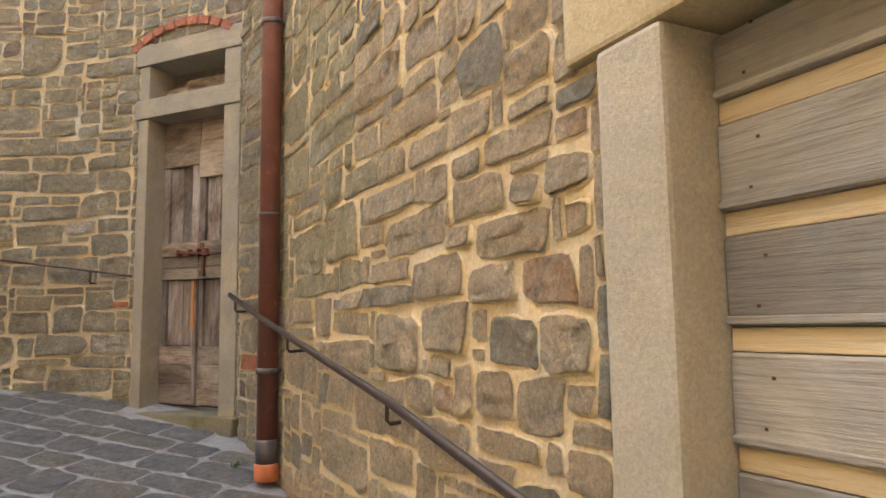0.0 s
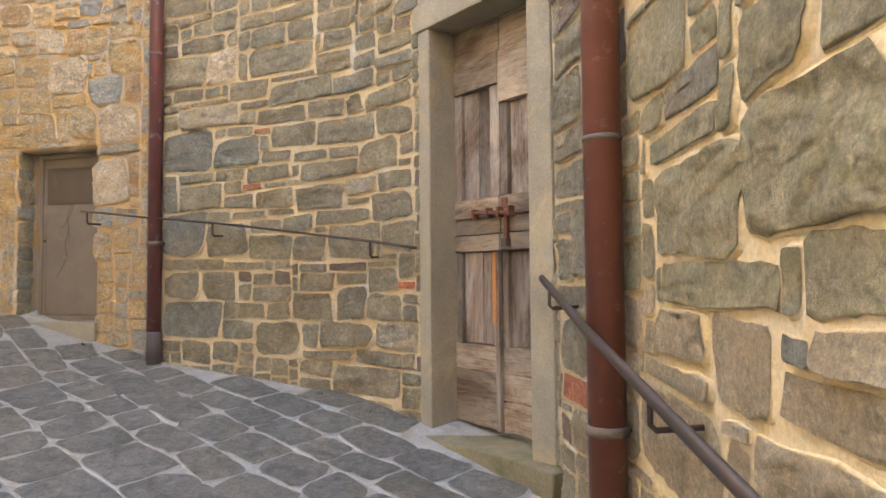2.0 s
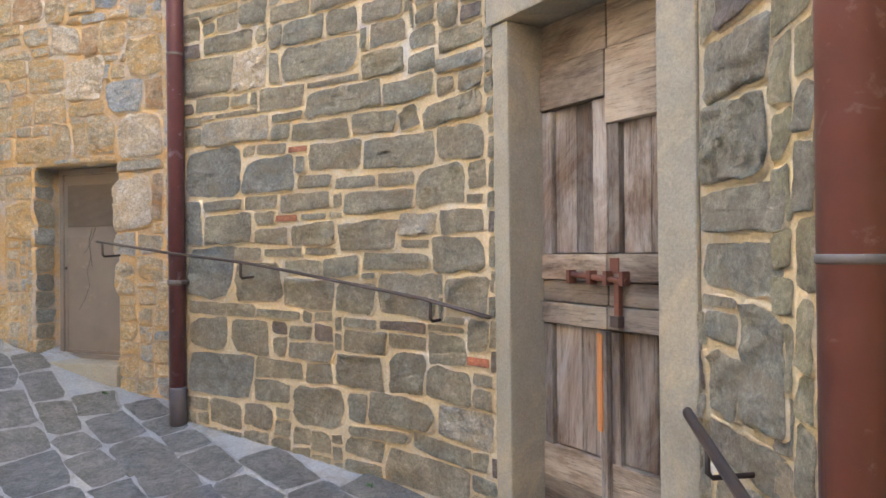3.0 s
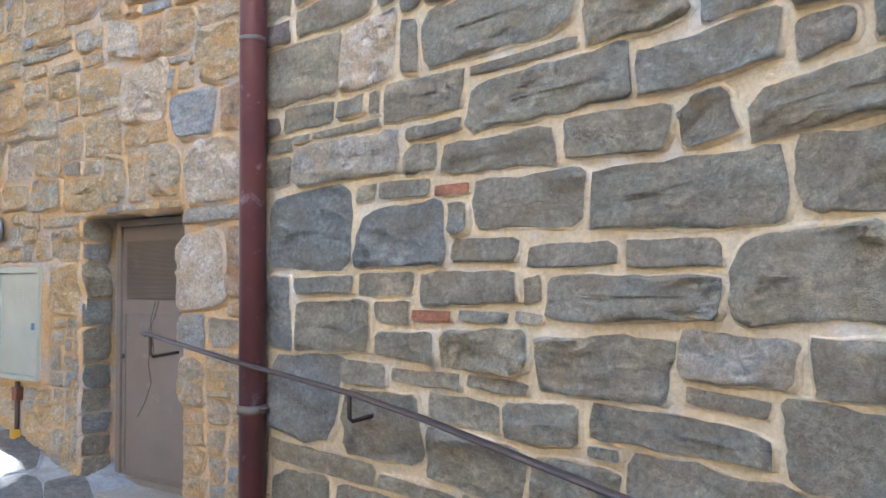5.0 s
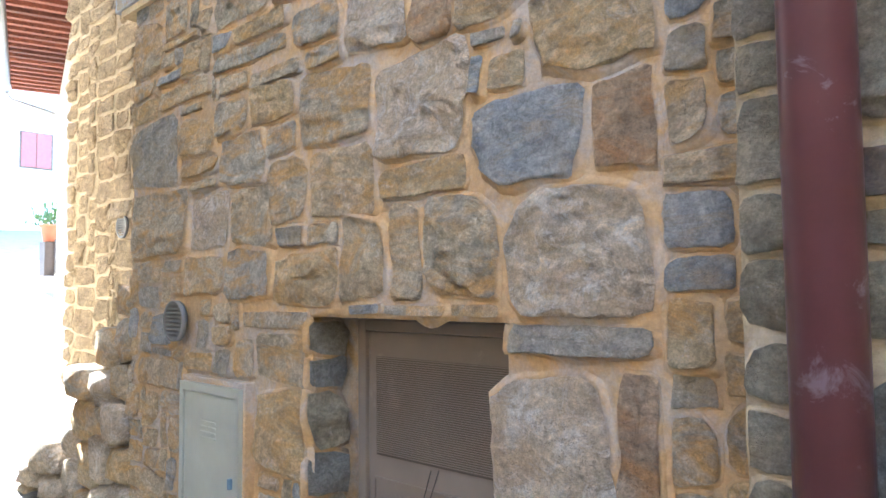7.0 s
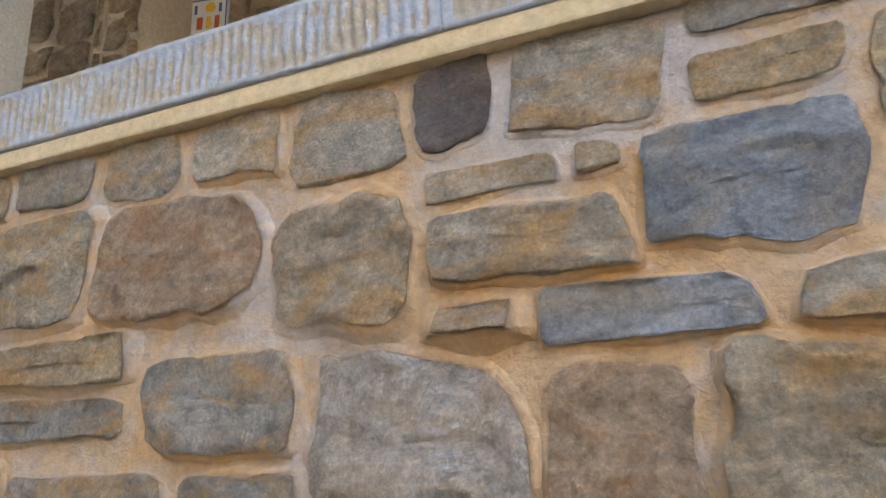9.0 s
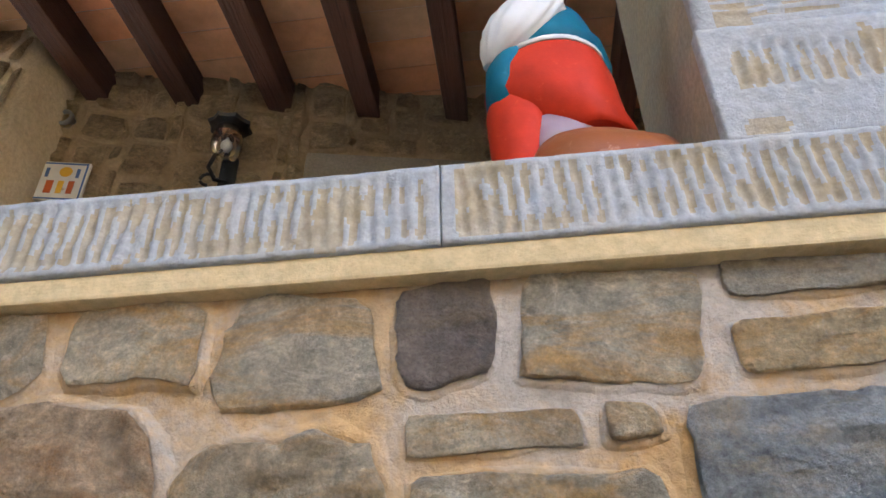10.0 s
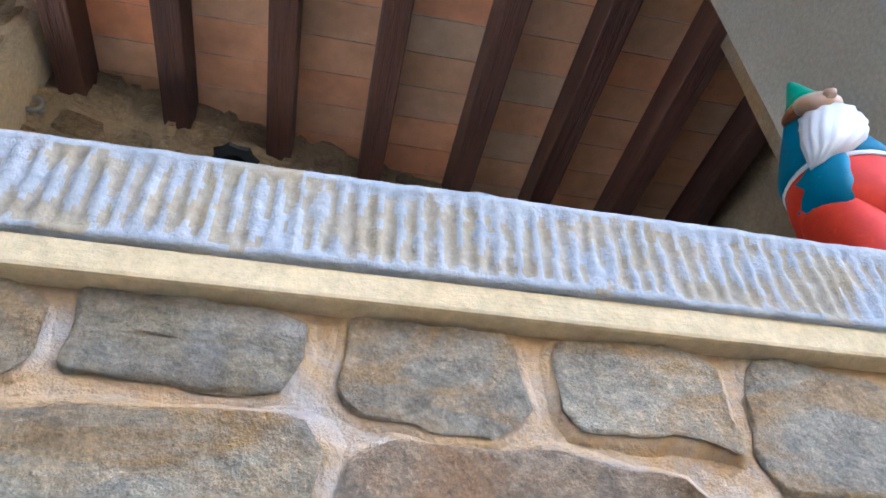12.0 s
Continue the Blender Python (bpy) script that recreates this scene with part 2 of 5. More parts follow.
for paint in (GN_RED, GN_BLUE, GN_GREEN, GN_BROWN):
    paint.node_tree.nodes["Principled BSDF"].inputs["Specular IOR Level"].default_value = 0.2
CABLE = plain("dark_wire", (.06, .05, .045), 0.6)
SHUTTER = plain("faded_red_shutter", (.42, .13, .13), 0.6)
GUTTER = plain("zinc_gutter", (.42, .42, .41), 0.4, 0.4)
ROOF_WOOD = timber("red_brown_rafter_wood", (.13, .04, .02), (.22, .075, .04), streak=20)
LEAF = plain("green_leaf", (.07, .14, .035), 0.6, 0, (.10, .18, .05), 40)
FLOWER_POT = plain("terracotta_pot", (.48, .16, .08), 0.8)
GLASS, gnt, gb = mat("clear_lamp_glass", 0.05)
gb.inputs["Transmission Weight"].default_value = 1.0
TONES_A = {"": BROWN, "g": OLIVE, "b": GREY, "l": RUST, "w": PALE, "o": RUST, "d": GREY, "r": BRICK}
TONES = {"": GREY, "b": BLUE, "l": LIGHT, "w": PALE, "o": RUST, "d": DARK, "r": BRICK}
TONES_D = {"": WARM, "b": BLUE_D, "l": LIGHT, "w": PALE, "o": RUST, "d": DARK, "r": BRICK}

# ---- mesh helpers ----
def to_mesh(name, bm, *mats):
    me = bpy.data.meshes.new(name)
    bm.normal_update()
    bm.to_mesh(me)
    bm.free()
    for m in mats:
        me.materials.append(m)
    return me


def thing(name, label, category, at=(0, 0, 0), group="", kind="", rz=0.0):
    ob = new(name)
    ob.matrix_world = pose(*at, 0, 0, rz)
    return tagged(ob, label, category, group, kind)


def part(name, bm, material, parent, label="", smooth=False):
    """One mesh under a thing or a part, given in the parent's space."""
    me = to_mesh(name, bm, *(material if isinstance(material, (list, tuple)) else (material,)))
    if smooth:
        for p in me.polygons:
            p.use_smooth = True
    ob = new(name, me)
    ob.parent = parent
    if label:
        tagged(ob, label)
    return ob


def solo(name, bm, material, label, category, group="", kind="", smooth=False):
    me = to_mesh(name, bm, *(material if isinstance(material, (list, tuple)) else (material,)))
    if smooth:
        for p in me.polygons:
            p.use_smooth = True
    return tagged(new(name, me), label, category, group, kind)


def box(x0, y0, z0, x1, y1, z1, bevel=0.0, bm=None, wear=0.0, cuts=0):
    own = bmesh.new()
    bmesh.ops.create_cube(own, size=1.0)
    bmesh.ops.transform(own, matrix=Matrix.LocRotScale(((x0 + x1) / 2, (y0 + y1) / 2, (z0 + z1) / 2), None, (abs(x1 - x0), abs(y1 - y0), abs(z1 - z0))), verts=own.verts)
    if cuts:
        bmesh.ops.subdivide_edges(own, edges=own.edges[:], cuts=cuts, use_grid_fill=True)
    if bevel:
        sharp = [e for e in own.edges if len(e.link_faces) == 2 and e.calc_face_angle(0) > 1]
        bmesh.ops.bevel(own, geom=sharp, offset=bevel, segments=2, affect='EDGES', profile=0.6)
    if wear:
        for v in own.verts:
            v.co += Vector((noise.noise(v.co * 9), noise.noise(v.co * 9 + Vector((7, 0, 0))), noise.noise(v.co * 9 + Vector((0, 7, 0))))) * wear
    if bm is None:
        return own
    joined(bm, own)
    return bm


def joined(bm, other):
    me = bpy.data.meshes.new("tmp")
    other.to_mesh(me)
    other.free()
    bm.from_mesh(me)
    bpy.data.meshes.remove(me)
    return bm


def turned(profile, segments=20, at=(0, 0, 0)):
    """A body turned round z from (radius, height) pairs."""
    bm = bmesh.new()
    rings = [[bm.verts.new((at[0] + r * math.cos(a), at[1] + r * math.sin(a), at[2] + z)) for a in [2 * math.pi * i / segments for i in range(segments)]] for r, z in profile]
    for a, b in zip(rings, rings[1:]):
        for i in range(segments):
            bm.faces.new((a[i], a[(i + 1) % segments], b[(i + 1) % segments], b[i]))
    bm.faces.new(rings[0][::-1])
    bm.faces.new(rings[-1])
    return bm


def tube(points, radius, segments=10, flat=1.0):
    """A bar along points; flat squashes it."""
    bm = bmesh.new()
    pts = [Vector(p) for p in points]
    rings = []
    for i, p in enumerate(pts):
        d = (pts[min(i + 1, len(pts) - 1)] - pts[max(i - 1, 0)]).normalized()
        side = d.cross(Vector((0, 0, 1)))
        side = side.normalized() if side.length > 0.05 else Vector((1, 0, 0))
        up = side.cross(d)
        rings.append([bm.verts.new(p + side * radius * math.cos(a) * flat + up * radius * math.sin(a)) for a in [2 * math.pi * k / segments for k in range(segments)]])
    for a, b in zip(rings, rings[1:]):
        for k in range(segments):
            bm.faces.new((a[k], a[(k + 1) % segments], b[(k + 1) % segments], b[k]))
    bm.faces.new(rings[0][::-1])
    bm.faces.new(rings[-1])
    bmesh.ops.recalc_face_normals(bm, faces=bm.faces[:])
    return bm


# ---- the plan ----
# the bending facade: its face seen from above, walked from the boarded doorway to the downpipe at the far end
BEND = [Vector(p) for p in ((1.16, -2.5), (-.31, 3.3), (-.50, 3.9), (-.673, 4.326), (-1.43, 4.895), (-1.95, 5.18), (-2.67, 5.35), (-3.62, 5.52))]
RUN = [0.0]
for a, b in zip(BEND, BEND[1:]):
    RUN.append(RUN[-1] + (b - a).length)


def bend(u):
    """Place, direction along and outward normal of the facade at u metres."""
    i = max(k for k in range(len(BEND) - 1) if RUN[k] <= u or k == 0)
    d = (BEND[i + 1] - BEND[i]).normalized()
    p = BEND[i] + d * (u - RUN[i])
    return Vector((p.x, p.y, 0)), Vector((d.x, d.y, 0)), Vector((-d.y, d.x, 0))


LEFT_Y = 5.725


def left(x):
    return Vector((x, LEFT_Y, 0)), Vector((-1, 0, 0)), Vector((0, -1, 0))


def ground_z(x, y):
    z = 0.75 - 0.043 * (x + 0.46) + 0.182 * (y - 3.5)
    if x < -4:
        z += 0.2 * (min(-x, 6.0) - 4)
    if x < -9:
        z += 0.10 * (-9 - x)
    if y > 6.2:
        z -= 0.14 * (y - 6.2)
    if y < -3:
        z = max(z, -0.45)
    return z


class Facade:
    """A wall along a line, with holes; each stone laid on it is an object of its own."""
    def __init__(self, name, line, u0, u1, z1, holes, mortar, tones, label, back=0.45, step=0.05, zb=-0.6):
        self.line, self.u0, self.u1, self.z1, self.holes, self.tones, self.mortar = line, u0, u1, z1, holes, tones, mortar
        self.stones = []
        self.zb = zb
        us = sorted(set([round(u0 + (u1 - u0) * i / max(1, round((u1 - u0) / step)), 4) for i in range(round((u1 - u0) / step) + 1)] + [h[k] for h in holes for k in (0, 1)]))
        zs = sorted(set([round(zb + (z1 - zb) * i / round((z1 - zb) / step), 4) for i in range(round((z1 - zb) / step) + 1)] + [h[k] for h in holes for k in (2, 3)]))
        bm = bmesh.new()
        grid = {}

        def vert(i, j, deep):
            key = (i, j, deep)
            if key not in grid:
                p, d, n = line(us[i])
                q = Vector((us[i], zs[j], 3.3))
                w = 0.002 + noise.noise(q * 4) * 0.0035 + noise.noise(q * 13) * 0.0025
                grid[key] = bm.verts.new(p + Vector((0, 0, zs[j])) + n * (w - (back if deep else 0)))
            return grid[key]

        def open_at(i, j):
            if not (0 <= i < len(us) - 1 and 0 <= j < len(zs) - 1):
                return True
            u, z = (us[i] + us[i + 1]) / 2, (zs[j] + zs[j + 1]) / 2
            return any(h[0] < u < h[1] and h[2] < z < h[3] for h in holes)
        for i in range(len(us) - 1):
            for j in range(len(zs) - 1):
                if open_at(i, j):
                    continue
                bm.faces.new([vert(i, j, 0), vert(i + 1, j, 0), vert(i + 1, j + 1, 0), vert(i, j + 1, 0)])
                bm.faces.new([vert(i, j + 1, 1), vert(i + 1, j + 1, 1), vert(i + 1, j, 1), vert(i, j, 1)])
                for (di, dj), (a, b) in {(-1, 0): ((0, 0), (0, 1)), (1, 0): ((1, 1), (1, 0)), (0, -1): ((1, 0), (0, 0)), (0, 1): ((0, 1), (1, 1))}.items():
                    if open_at(i + di, j + dj):
                        bm.faces.new([vert(i + a[0], j + a[1], 1), vert(i + b[0], j + b[1], 1), vert(i + b[0], j + b[1], 0), vert(i + a[0], j + a[1], 0)][::-1])
        bmesh.ops.recalc_face_normals(bm, faces=bm.faces[:])
        self.ob = solo(name, bm, mortar, label, "wall", kind="structure", smooth=True)

    def lay(self, *stones):
        self.stones += [s if len(s) == 5 else (*s, "") for s in stones]

    def fill(self, rng, wmin, wmax, hmin, hmax, keep=None, joint=0.012, blocked=()):
        """Rubble in the room that the laid stones leave."""
        res = 0.02
        nu, nz = int((self.u1 - self.u0) / res), int((self.z1 + 0.3) / res)
        free = np.ones((nu, nz), bool)

        def mark(u0, u1, z0, z1):
            a, b = max(0, int((u0 - self.u0) / res)), max(0, int(math.ceil((u1 - self.u0) / res)))
            c, d = max(0, int((z0 + 0.3) / res)), max(0, int(math.ceil((z1 + 0.3) / res)))
            free[a:b, c:d] = False
        for u, z, w, h, k in self.stones:
            mark(u - w / 2 - 0.004, u + w / 2 + 0.004, z - h / 2 - 0.004, z + h / 2 + 0.004)
        for h in list(self.holes) + list(blocked):
            mark(h[0], h[1], h[2], h[3])
        for j in range(nz):
            for i in range(nu):
                if not free[i, j]:
                    continue
                u, z = self.u0 + i * res, j * res - 0.3
                if keep and not keep(u, z):
                    continue
                tall = int(rng.uniform(hmin, hmax) / res)
                long = int(rng.uniform(wmin, wmax) / res)
                w = 0
                while w < long and i + w < nu and free[i + w, j]:
                    w += 1
                h = 0
                while h < tall and j + h < nz and free[i:i + w, j + h].all():
                    h += 1
                free[i:i + w, j:j + h] = False
                if w >= 2 and h >= 2 and w * h >= 5:
                    self.stones.append((u + w * res / 2, z + h * res / 2, w * res - joint, h * res - joint, rng.choice(["", "", "", "", "", "", "l" if self.tones is TONES_D else "d", "b" if self.tones is TONES_D else ""])))

    def settle(self, gap=0.012):
        """Trim laid stones where they would cut into one another."""
        r = [[u - w / 2, u + w / 2, z - h / 2, z + h / 2] for u, z, w, h, k in self.stones]
        for i in range(len(r)):
            for j in range(i):
                a, b = r[i], r[j]
                over_u = min(a[1], b[1]) - max(a[0], b[0]) + gap
                over_z = min(a[3], b[3]) - max(a[2], b[2]) + gap
                if over_u <= 0 or over_z <= 0:
                    continue
                k = 0 if over_u < over_z else 2
                over = min(over_u, over_z) / 2
                low, high = (a, b) if a[k] + a[k + 1] < b[k] + b[k + 1] else (b, a)
                low[k + 1] -= over
                high[k] += over
        self.stones = [((q[0] + q[1]) / 2, (q[2] + q[3]) / 2, q[1] - q[0], q[3] - q[2], st[4]) for q, st in zip(r, self.stones) if q[1] - q[0] > 0.035 and q[3] - q[2] > 0.025]

    def grow(self, gap=0.015, most=0.03, keep_off=()):
        """Let the stones spread until only the joints are left between them."""
        r = np.array([(u - w / 2, u + w / 2, z - h / 2, z + h / 2) for u, z, w, h, k in self.stones])
        stop = np.array([h[:4] for h in list(self.holes) + list(keep_off)] + [(-99, -98, 0, 1)])
        wall = np.concatenate([r, stop])
        for turn in range(int(most / 0.005)):
            for side, sign in ((0, -1), (1, 1), (2, -1), (3, 1)):
                for i in range(len(r)):
                    if self.stones[i][4] == "r":
                        continue
                    q = wall[i].copy()
                    q[side] += sign * 0.005
                    if q[0] < self.u0 or q[1] > self.u1 or q[3] > self.z1:
                        continue
                    band = q.copy()
                    band[side ^ 1] = wall[i][side]
                    band[side] += sign * gap
                    hit = (wall[:, 0] < band[1]) & (wall[:, 1] > band[0]) & (wall[:, 2] < band[3] - 0.004) & (wall[:, 3] > band[2] + 0.004)
                    hit[i] = False
                    if not hit.any():
                        wall[i] = q
        self.stones = [((a + b) / 2, (c + d) / 2, b - a, d - c, s[4]) for (a, b, c, d), s in zip(wall.tolist(), self.stones)]

    def build(self, rng, joint=0.004, proud=0.0145, points=30, square=0.34, sunk_above=99, relief=0.018):
        for k, (u, z, w, h, tone) in enumerate(self.stones):
            p, d, n = self.line(u)
            me = stone_mesh(rng, max(0.03, w - joint), max(0.025, h - joint), proud * rng.uniform(0.6, 1.4) * (0.5 if z > sunk_above else 1.0), points, square, tone == "r", relief=relief)
            me.materials.append(self.tones[tone])
            me.materials.append(self.mortar)
            ob = new("brick" if tone == "r" else "stone", me)
            ob.parent = self.ob
            if self.line is bend:
                for v in me.vertices:
                    pv, dv, nv = bend(min(RUN[-1], max(0.0, u + v.co.x)))
                    q = pv + nv * v.co.y - p
                    v.co = (q.dot(d), q.dot(n), v.co.z)
            ob.matrix_world = Matrix(((d.x, n.x, 0, p.x), (d.y, n.y, 0, p.y), (0, 0, 1, z), (0, 0, 0, 1)))


ROUGH = ((0.0, 0.80), (0.05, 0.98), (0.13, 1.0), (0.24, 1.0), (0.38, 1.0), (0.54, 1.0), (0.72, 1.0), (0.90, 1.0))
FLAT = ((0.0, 0.8), (0.08, 0.97), (0.25, 1.0), (0.6, 1.0))


def terrace(v, steps):
    """Round v to ledges, with short slopes between them."""
    k = v * steps
    i = math.floor(k)
    f = k - i
    return (i + min(1.0, max(0.0, (f - 0.5) * 3.5 + 0.5))) / steps


def stone_outline(rng, w, h, points, cut, brick):
    """A split stone's outline: a box with leaning sides, corners knocked off and ragged edges, walked in even steps."""
    a, b, m = w / 2, h / 2, min(w, h)
    lean = [rng.uniform(-1, 1) * (0.02 if brick else 0.09) * m for i in range(4)]
    corners = [(-a, -b - lean[0]), (a, -b + lean[0]), (a, b + lean[1]), (-a, b - lean[1])]
    corners = [(x + (lean[2] if y > 0 else -lean[2]) * (1 if x < 0 else lean[3] / m * 8), y) for x, y in corners]
    pts = []
    for i in range(4):
        p, c, n = Vector(corners[i - 1]), Vector(corners[i]), Vector(corners[(i + 1) % 4])
        big = 0.06 if brick else rng.choice((0.05, 0.08, 0.13, 0.22, cut))
        pts.append(c + (p - c).normalized() * m * big * rng.uniform(0.7, 1.3))
        if not brick and big > 0.2:
            pts.append(c + ((p - c).normalized() + (n - c).normalized()) * m * big * rng.uniform(0.22, 0.36))
        pts.append(c + (n - c).normalized() * m * big * rng.uniform(0.7, 1.5))
    runs = [(q - p).length for p, q in zip(pts, pts[1:] + pts[:1])]
    total = sum(runs)
    seed = rng.uniform(0, 90)
    out = []
    i, gone = 0, 0.0
    for k in range(points):
        s = total * k / points
        while i < len(runs) - 1 and gone + runs[i] < s:
            gone += runs[i]
            i += 1
        q = pts[i].lerp(pts[(i + 1) % len(pts)], min(1.0, (s - gone) / max(runs[i], 1e-6)))
        out.append(q)
    for p in pts:
        k = min(range(points), key=lambda j: (out[j] - p).length_squared)
        out[k] = p
    ragged = 0.0 if brick else min(0.010, m * 0.075)
    return [(q.x + ragged * (noise.noise(Vector((q.x * 11, q.y * 11, seed))) + 0.8 * noise.noise(Vector((q.x * 37, q.y * 37, seed)))),
             q.y + ragged * (noise.noise(Vector((q.x * 11, q.y * 11, seed + 9))) + 0.8 * noise.noise(Vector((q.x * 37, q.y * 37, seed + 9))))) for q in out]


def stone_mesh(rng, w, h, proud, points, square, brick=False, steps=ROUGH, relief=0.021):
    """A stone face: a ragged outline buttered with mortar, a broken arris and a split front in ledges."""
    outline = stone_outline(rng, w, h, points, square, brick)
    a, b, m = w / 2, h / 2, min(w, h)
    tilt, nod = rng.uniform(-0.25, 0.25), rng.uniform(-0.5, 0.1)
    seed = Vector((rng.uniform(0, 90), rng.uniform(0, 90), rng.uniform(0, 90)))
    slope = rng.uniform(-0.35, 0.35)
    rough = relief * min(1.4, m / 0.12) * rng.uniform(0.6, 1.25) * (0.35 if brick else 1.0)
    long = max(0.0, a - b) * 0.9 if w > h else 0.0
    tall = max(0.0, b - a) * 0.9 if h > w else 0.0
    skirt = min(0.032, 0.05 + 0.09 * m) if proud > 0.02 else min(0.022, 0.012 + 0.05 * m)
    flush = rng.uniform(0.5, 1.0)
    verts, edges = [], []
    for x, y in outline:
        edges.append(0.5 * noise.noise(Vector((x * 12, y * 12, 7)) + seed) + 0.25 * noise.noise(Vector((x * 40, y * 40, 7)) + seed))
    for t, out in steps:
        for (x, y), ragged in zip(outline, edges):
            cx, cy = max(-long, min(long, x)), max(-tall, min(tall, y))
            sway = 0.0 if t == 0 else 0.08 * m * (1 - t) * noise.noise(Vector((x * 60, y * 60, t * 31)) + seed)
            px, py = x + (cx - x) * t + sway, y + (cy - y) * t + sway * 0.7
            q = Vector((px * 5 + py * slope * 5, py * 9, 0)) + seed
            split = noise.noise(q) * 0.62 + noise.noise(q * 2.3) * 0.40
            chip = terrace(split, 3.0) * 1.5 + noise.noise(q * 4.5) * 0.34 + noise.noise(q * 10) * 0.16
            depth = proud * (out + ragged * max(0.0, 1 - t * 6)) * (1 + tilt * px / w * 2 + nod * py / h * 2) + chip * rough * min(1.0, 0.25 + t * 9)
            verts.append((px, max(depth, 0.008 if t > 0 else 0.003), py))
    rings = len(steps)
    faces = [(r * points + i, r * points + (i + 1) % points, (r + 1) * points + (i + 1) % points, (r + 1) * points + i) for r in range(rings - 1) for i in range(points)]
    last = (rings - 1) * points
    verts.append((0, sum(v[1] for v in verts[last:last + points]) / points, 0))
    faces += [(len(verts) - 1, last + i, last + (i + 1) % points) for i in range(points)]
    front = len(faces)
    # the mortar pressed up against the stone's edge
    base = len(verts)
    for k, (reach, lift) in enumerate(((1.0, None), (0.45, 0.55), (0.0, 0.96), (-0.15, 0.0))):
        for i, (x, y) in enumerate(outline):
            r = max(0.01, math.hypot(x, y))
            f = 1 + skirt * reach / r
            d = verts[i][1]
            wet = flush * (0.75 + 0.6 * noise.noise(Vector((x * 10, y * 10, 3)) + seed))
            verts.append((x * f, -0.004 if lift is None else max(0.0, d * lift * (wet if k == 1 else 1.0)) - (0.001 if k == 2 else 0.0), y * f))
    faces += [(base + r * points + i, base + r * points + (i + 1) % points, base + (r + 1) * points + (i + 1) % points, base + (r + 1) * points + i) for r in range(3) for i in range(points)]
    me = bpy.data.meshes.new("stone")
    me.from_pydata(verts, [], [f[::-1] for f in faces])
    me.polygons.foreach_set("use_smooth", [steps is FLAT] * front + [True] * (len(faces) - front))
    me.polygons.foreach_set("material_index", [0] * front + [1] * (len(faces) - front))
    return me


rng = random.Random(7)

# ---- walls ----
right = Facade("wall_right", bend, 0.0, 6.66, 6.4, [(2.2, 3.447, 0.1, 2.3)], MORTAR_A, TONES_A, "rubble wall of grey-brown sandstone in wide buff mortar joints")
middle = Facade("wall_middle", bend, 6.66, 10.317, 6.4, [(7.073, 8.02, 0.85, 3.66)], MORTAR, TONES, "bending rubble wall of grey sandstone courses in buff mortar")
left_wall = Facade("wall_left", left, -6.17, -3.3, 4.09, [(-4.963, -4.215, 1.46, 2.815)], MORTAR_D, TONES_D, "warm ochre rubble wall with thick orange and grey mortar", back=0.5)
upper = Facade("wall_upper", lambda x: (Vector((x, 5.86, 0)), Vector((-1, 0, 0)), Vector((0, -1, 0))), -4.02, -3.3, 6.4, [], MORTAR_D, TONES_D, "rough brown stone wall beside the loggia pier", zb=4.22)
upper.tones = {k: WARM for k in TONES_D}


def loggia(x):
    return Vector((x, 7.14 + 0.23 * (x + 5.07), 0)), Vector((-.9746, -.2242, 0)), Vector((.2242, -.9746, 0))


back_wall = Facade("wall_loggia_back", loggia, -7.6, -3.3, 6.0, [(-5.09, -4.2, 3.9, 5.33)], BACK_RENDER, {k: BACKSTONE for k in TONES_D}, "brown rough stone wall under the loggia roof", zb=3.8)
recess = Facade("wall_recessed", lambda x: (Vector((x, 6.67, 0)), Vector((-1, 0, 0)), Vector((0, -1, 0))), -9.6, -6.15, 6.6, [], MORTAR_R, {k: BACKSTONE for k in TONES_D}, "set-back ochre rubble wall with a round vent", step=0.12)

# ---- stones, laid one by one: along, height, width, height of each ----
middle.lay((9.81, 3.37, 0.39, 0.12), (9.15, 3.18, 0.52, 0.19), (8.74, 3.09, 0.26, 0.15), (8.48, 3.06, 0.19, 0.1), (8.23, 3.01, 0.29, 0.07), (9.97, 3.21, 0.4, 0.24), (9.64, 3.21, 0.24, 0.22, "w"), (9.46, 3.2, 0.08, 0.14), (8.57, 2.96, 0.33, 0.13), (8.32, 2.93, 0.11, 0.07), (8.16, 2.92, 0.15, 0.1), (9.94, 3.06, 0.27, 0.1), (9.72, 3.05, 0.14, 0.06), (9.41, 3.02, 0.32, 0.16), (8.99, 2.96, 0.5, 0.18), (8.28, 2.81, 0.38, 0.14))
middle.lay((9.74, 2.89, 0.54, 0.18, "l"), (9.36, 2.92, 0.2, 0.04), (9.43, 2.85, 0.16, 0.09), (9.15, 2.83, 0.38, 0.13), (8.79, 2.83, 0.27, 0.12), (8.57, 2.81, 0.13, 0.07), (9.94, 2.67, 0.44, 0.29, "b"), (9.5, 2.64, 0.4, 0.21, "b"), (9.3, 2.74, 0.13, 0.07, "r"), (9.29, 2.66, 0.1, 0.08), (9.05, 2.7, 0.35, 0.15), (8.63, 2.68, 0.47, 0.19), (8.24, 2.67, 0.3, 0.15), (9.18, 2.58, 0.21, 0.06), (8.92, 2.56, 0.25, 0.07), (8.65, 2.55, 0.22, 0.07))
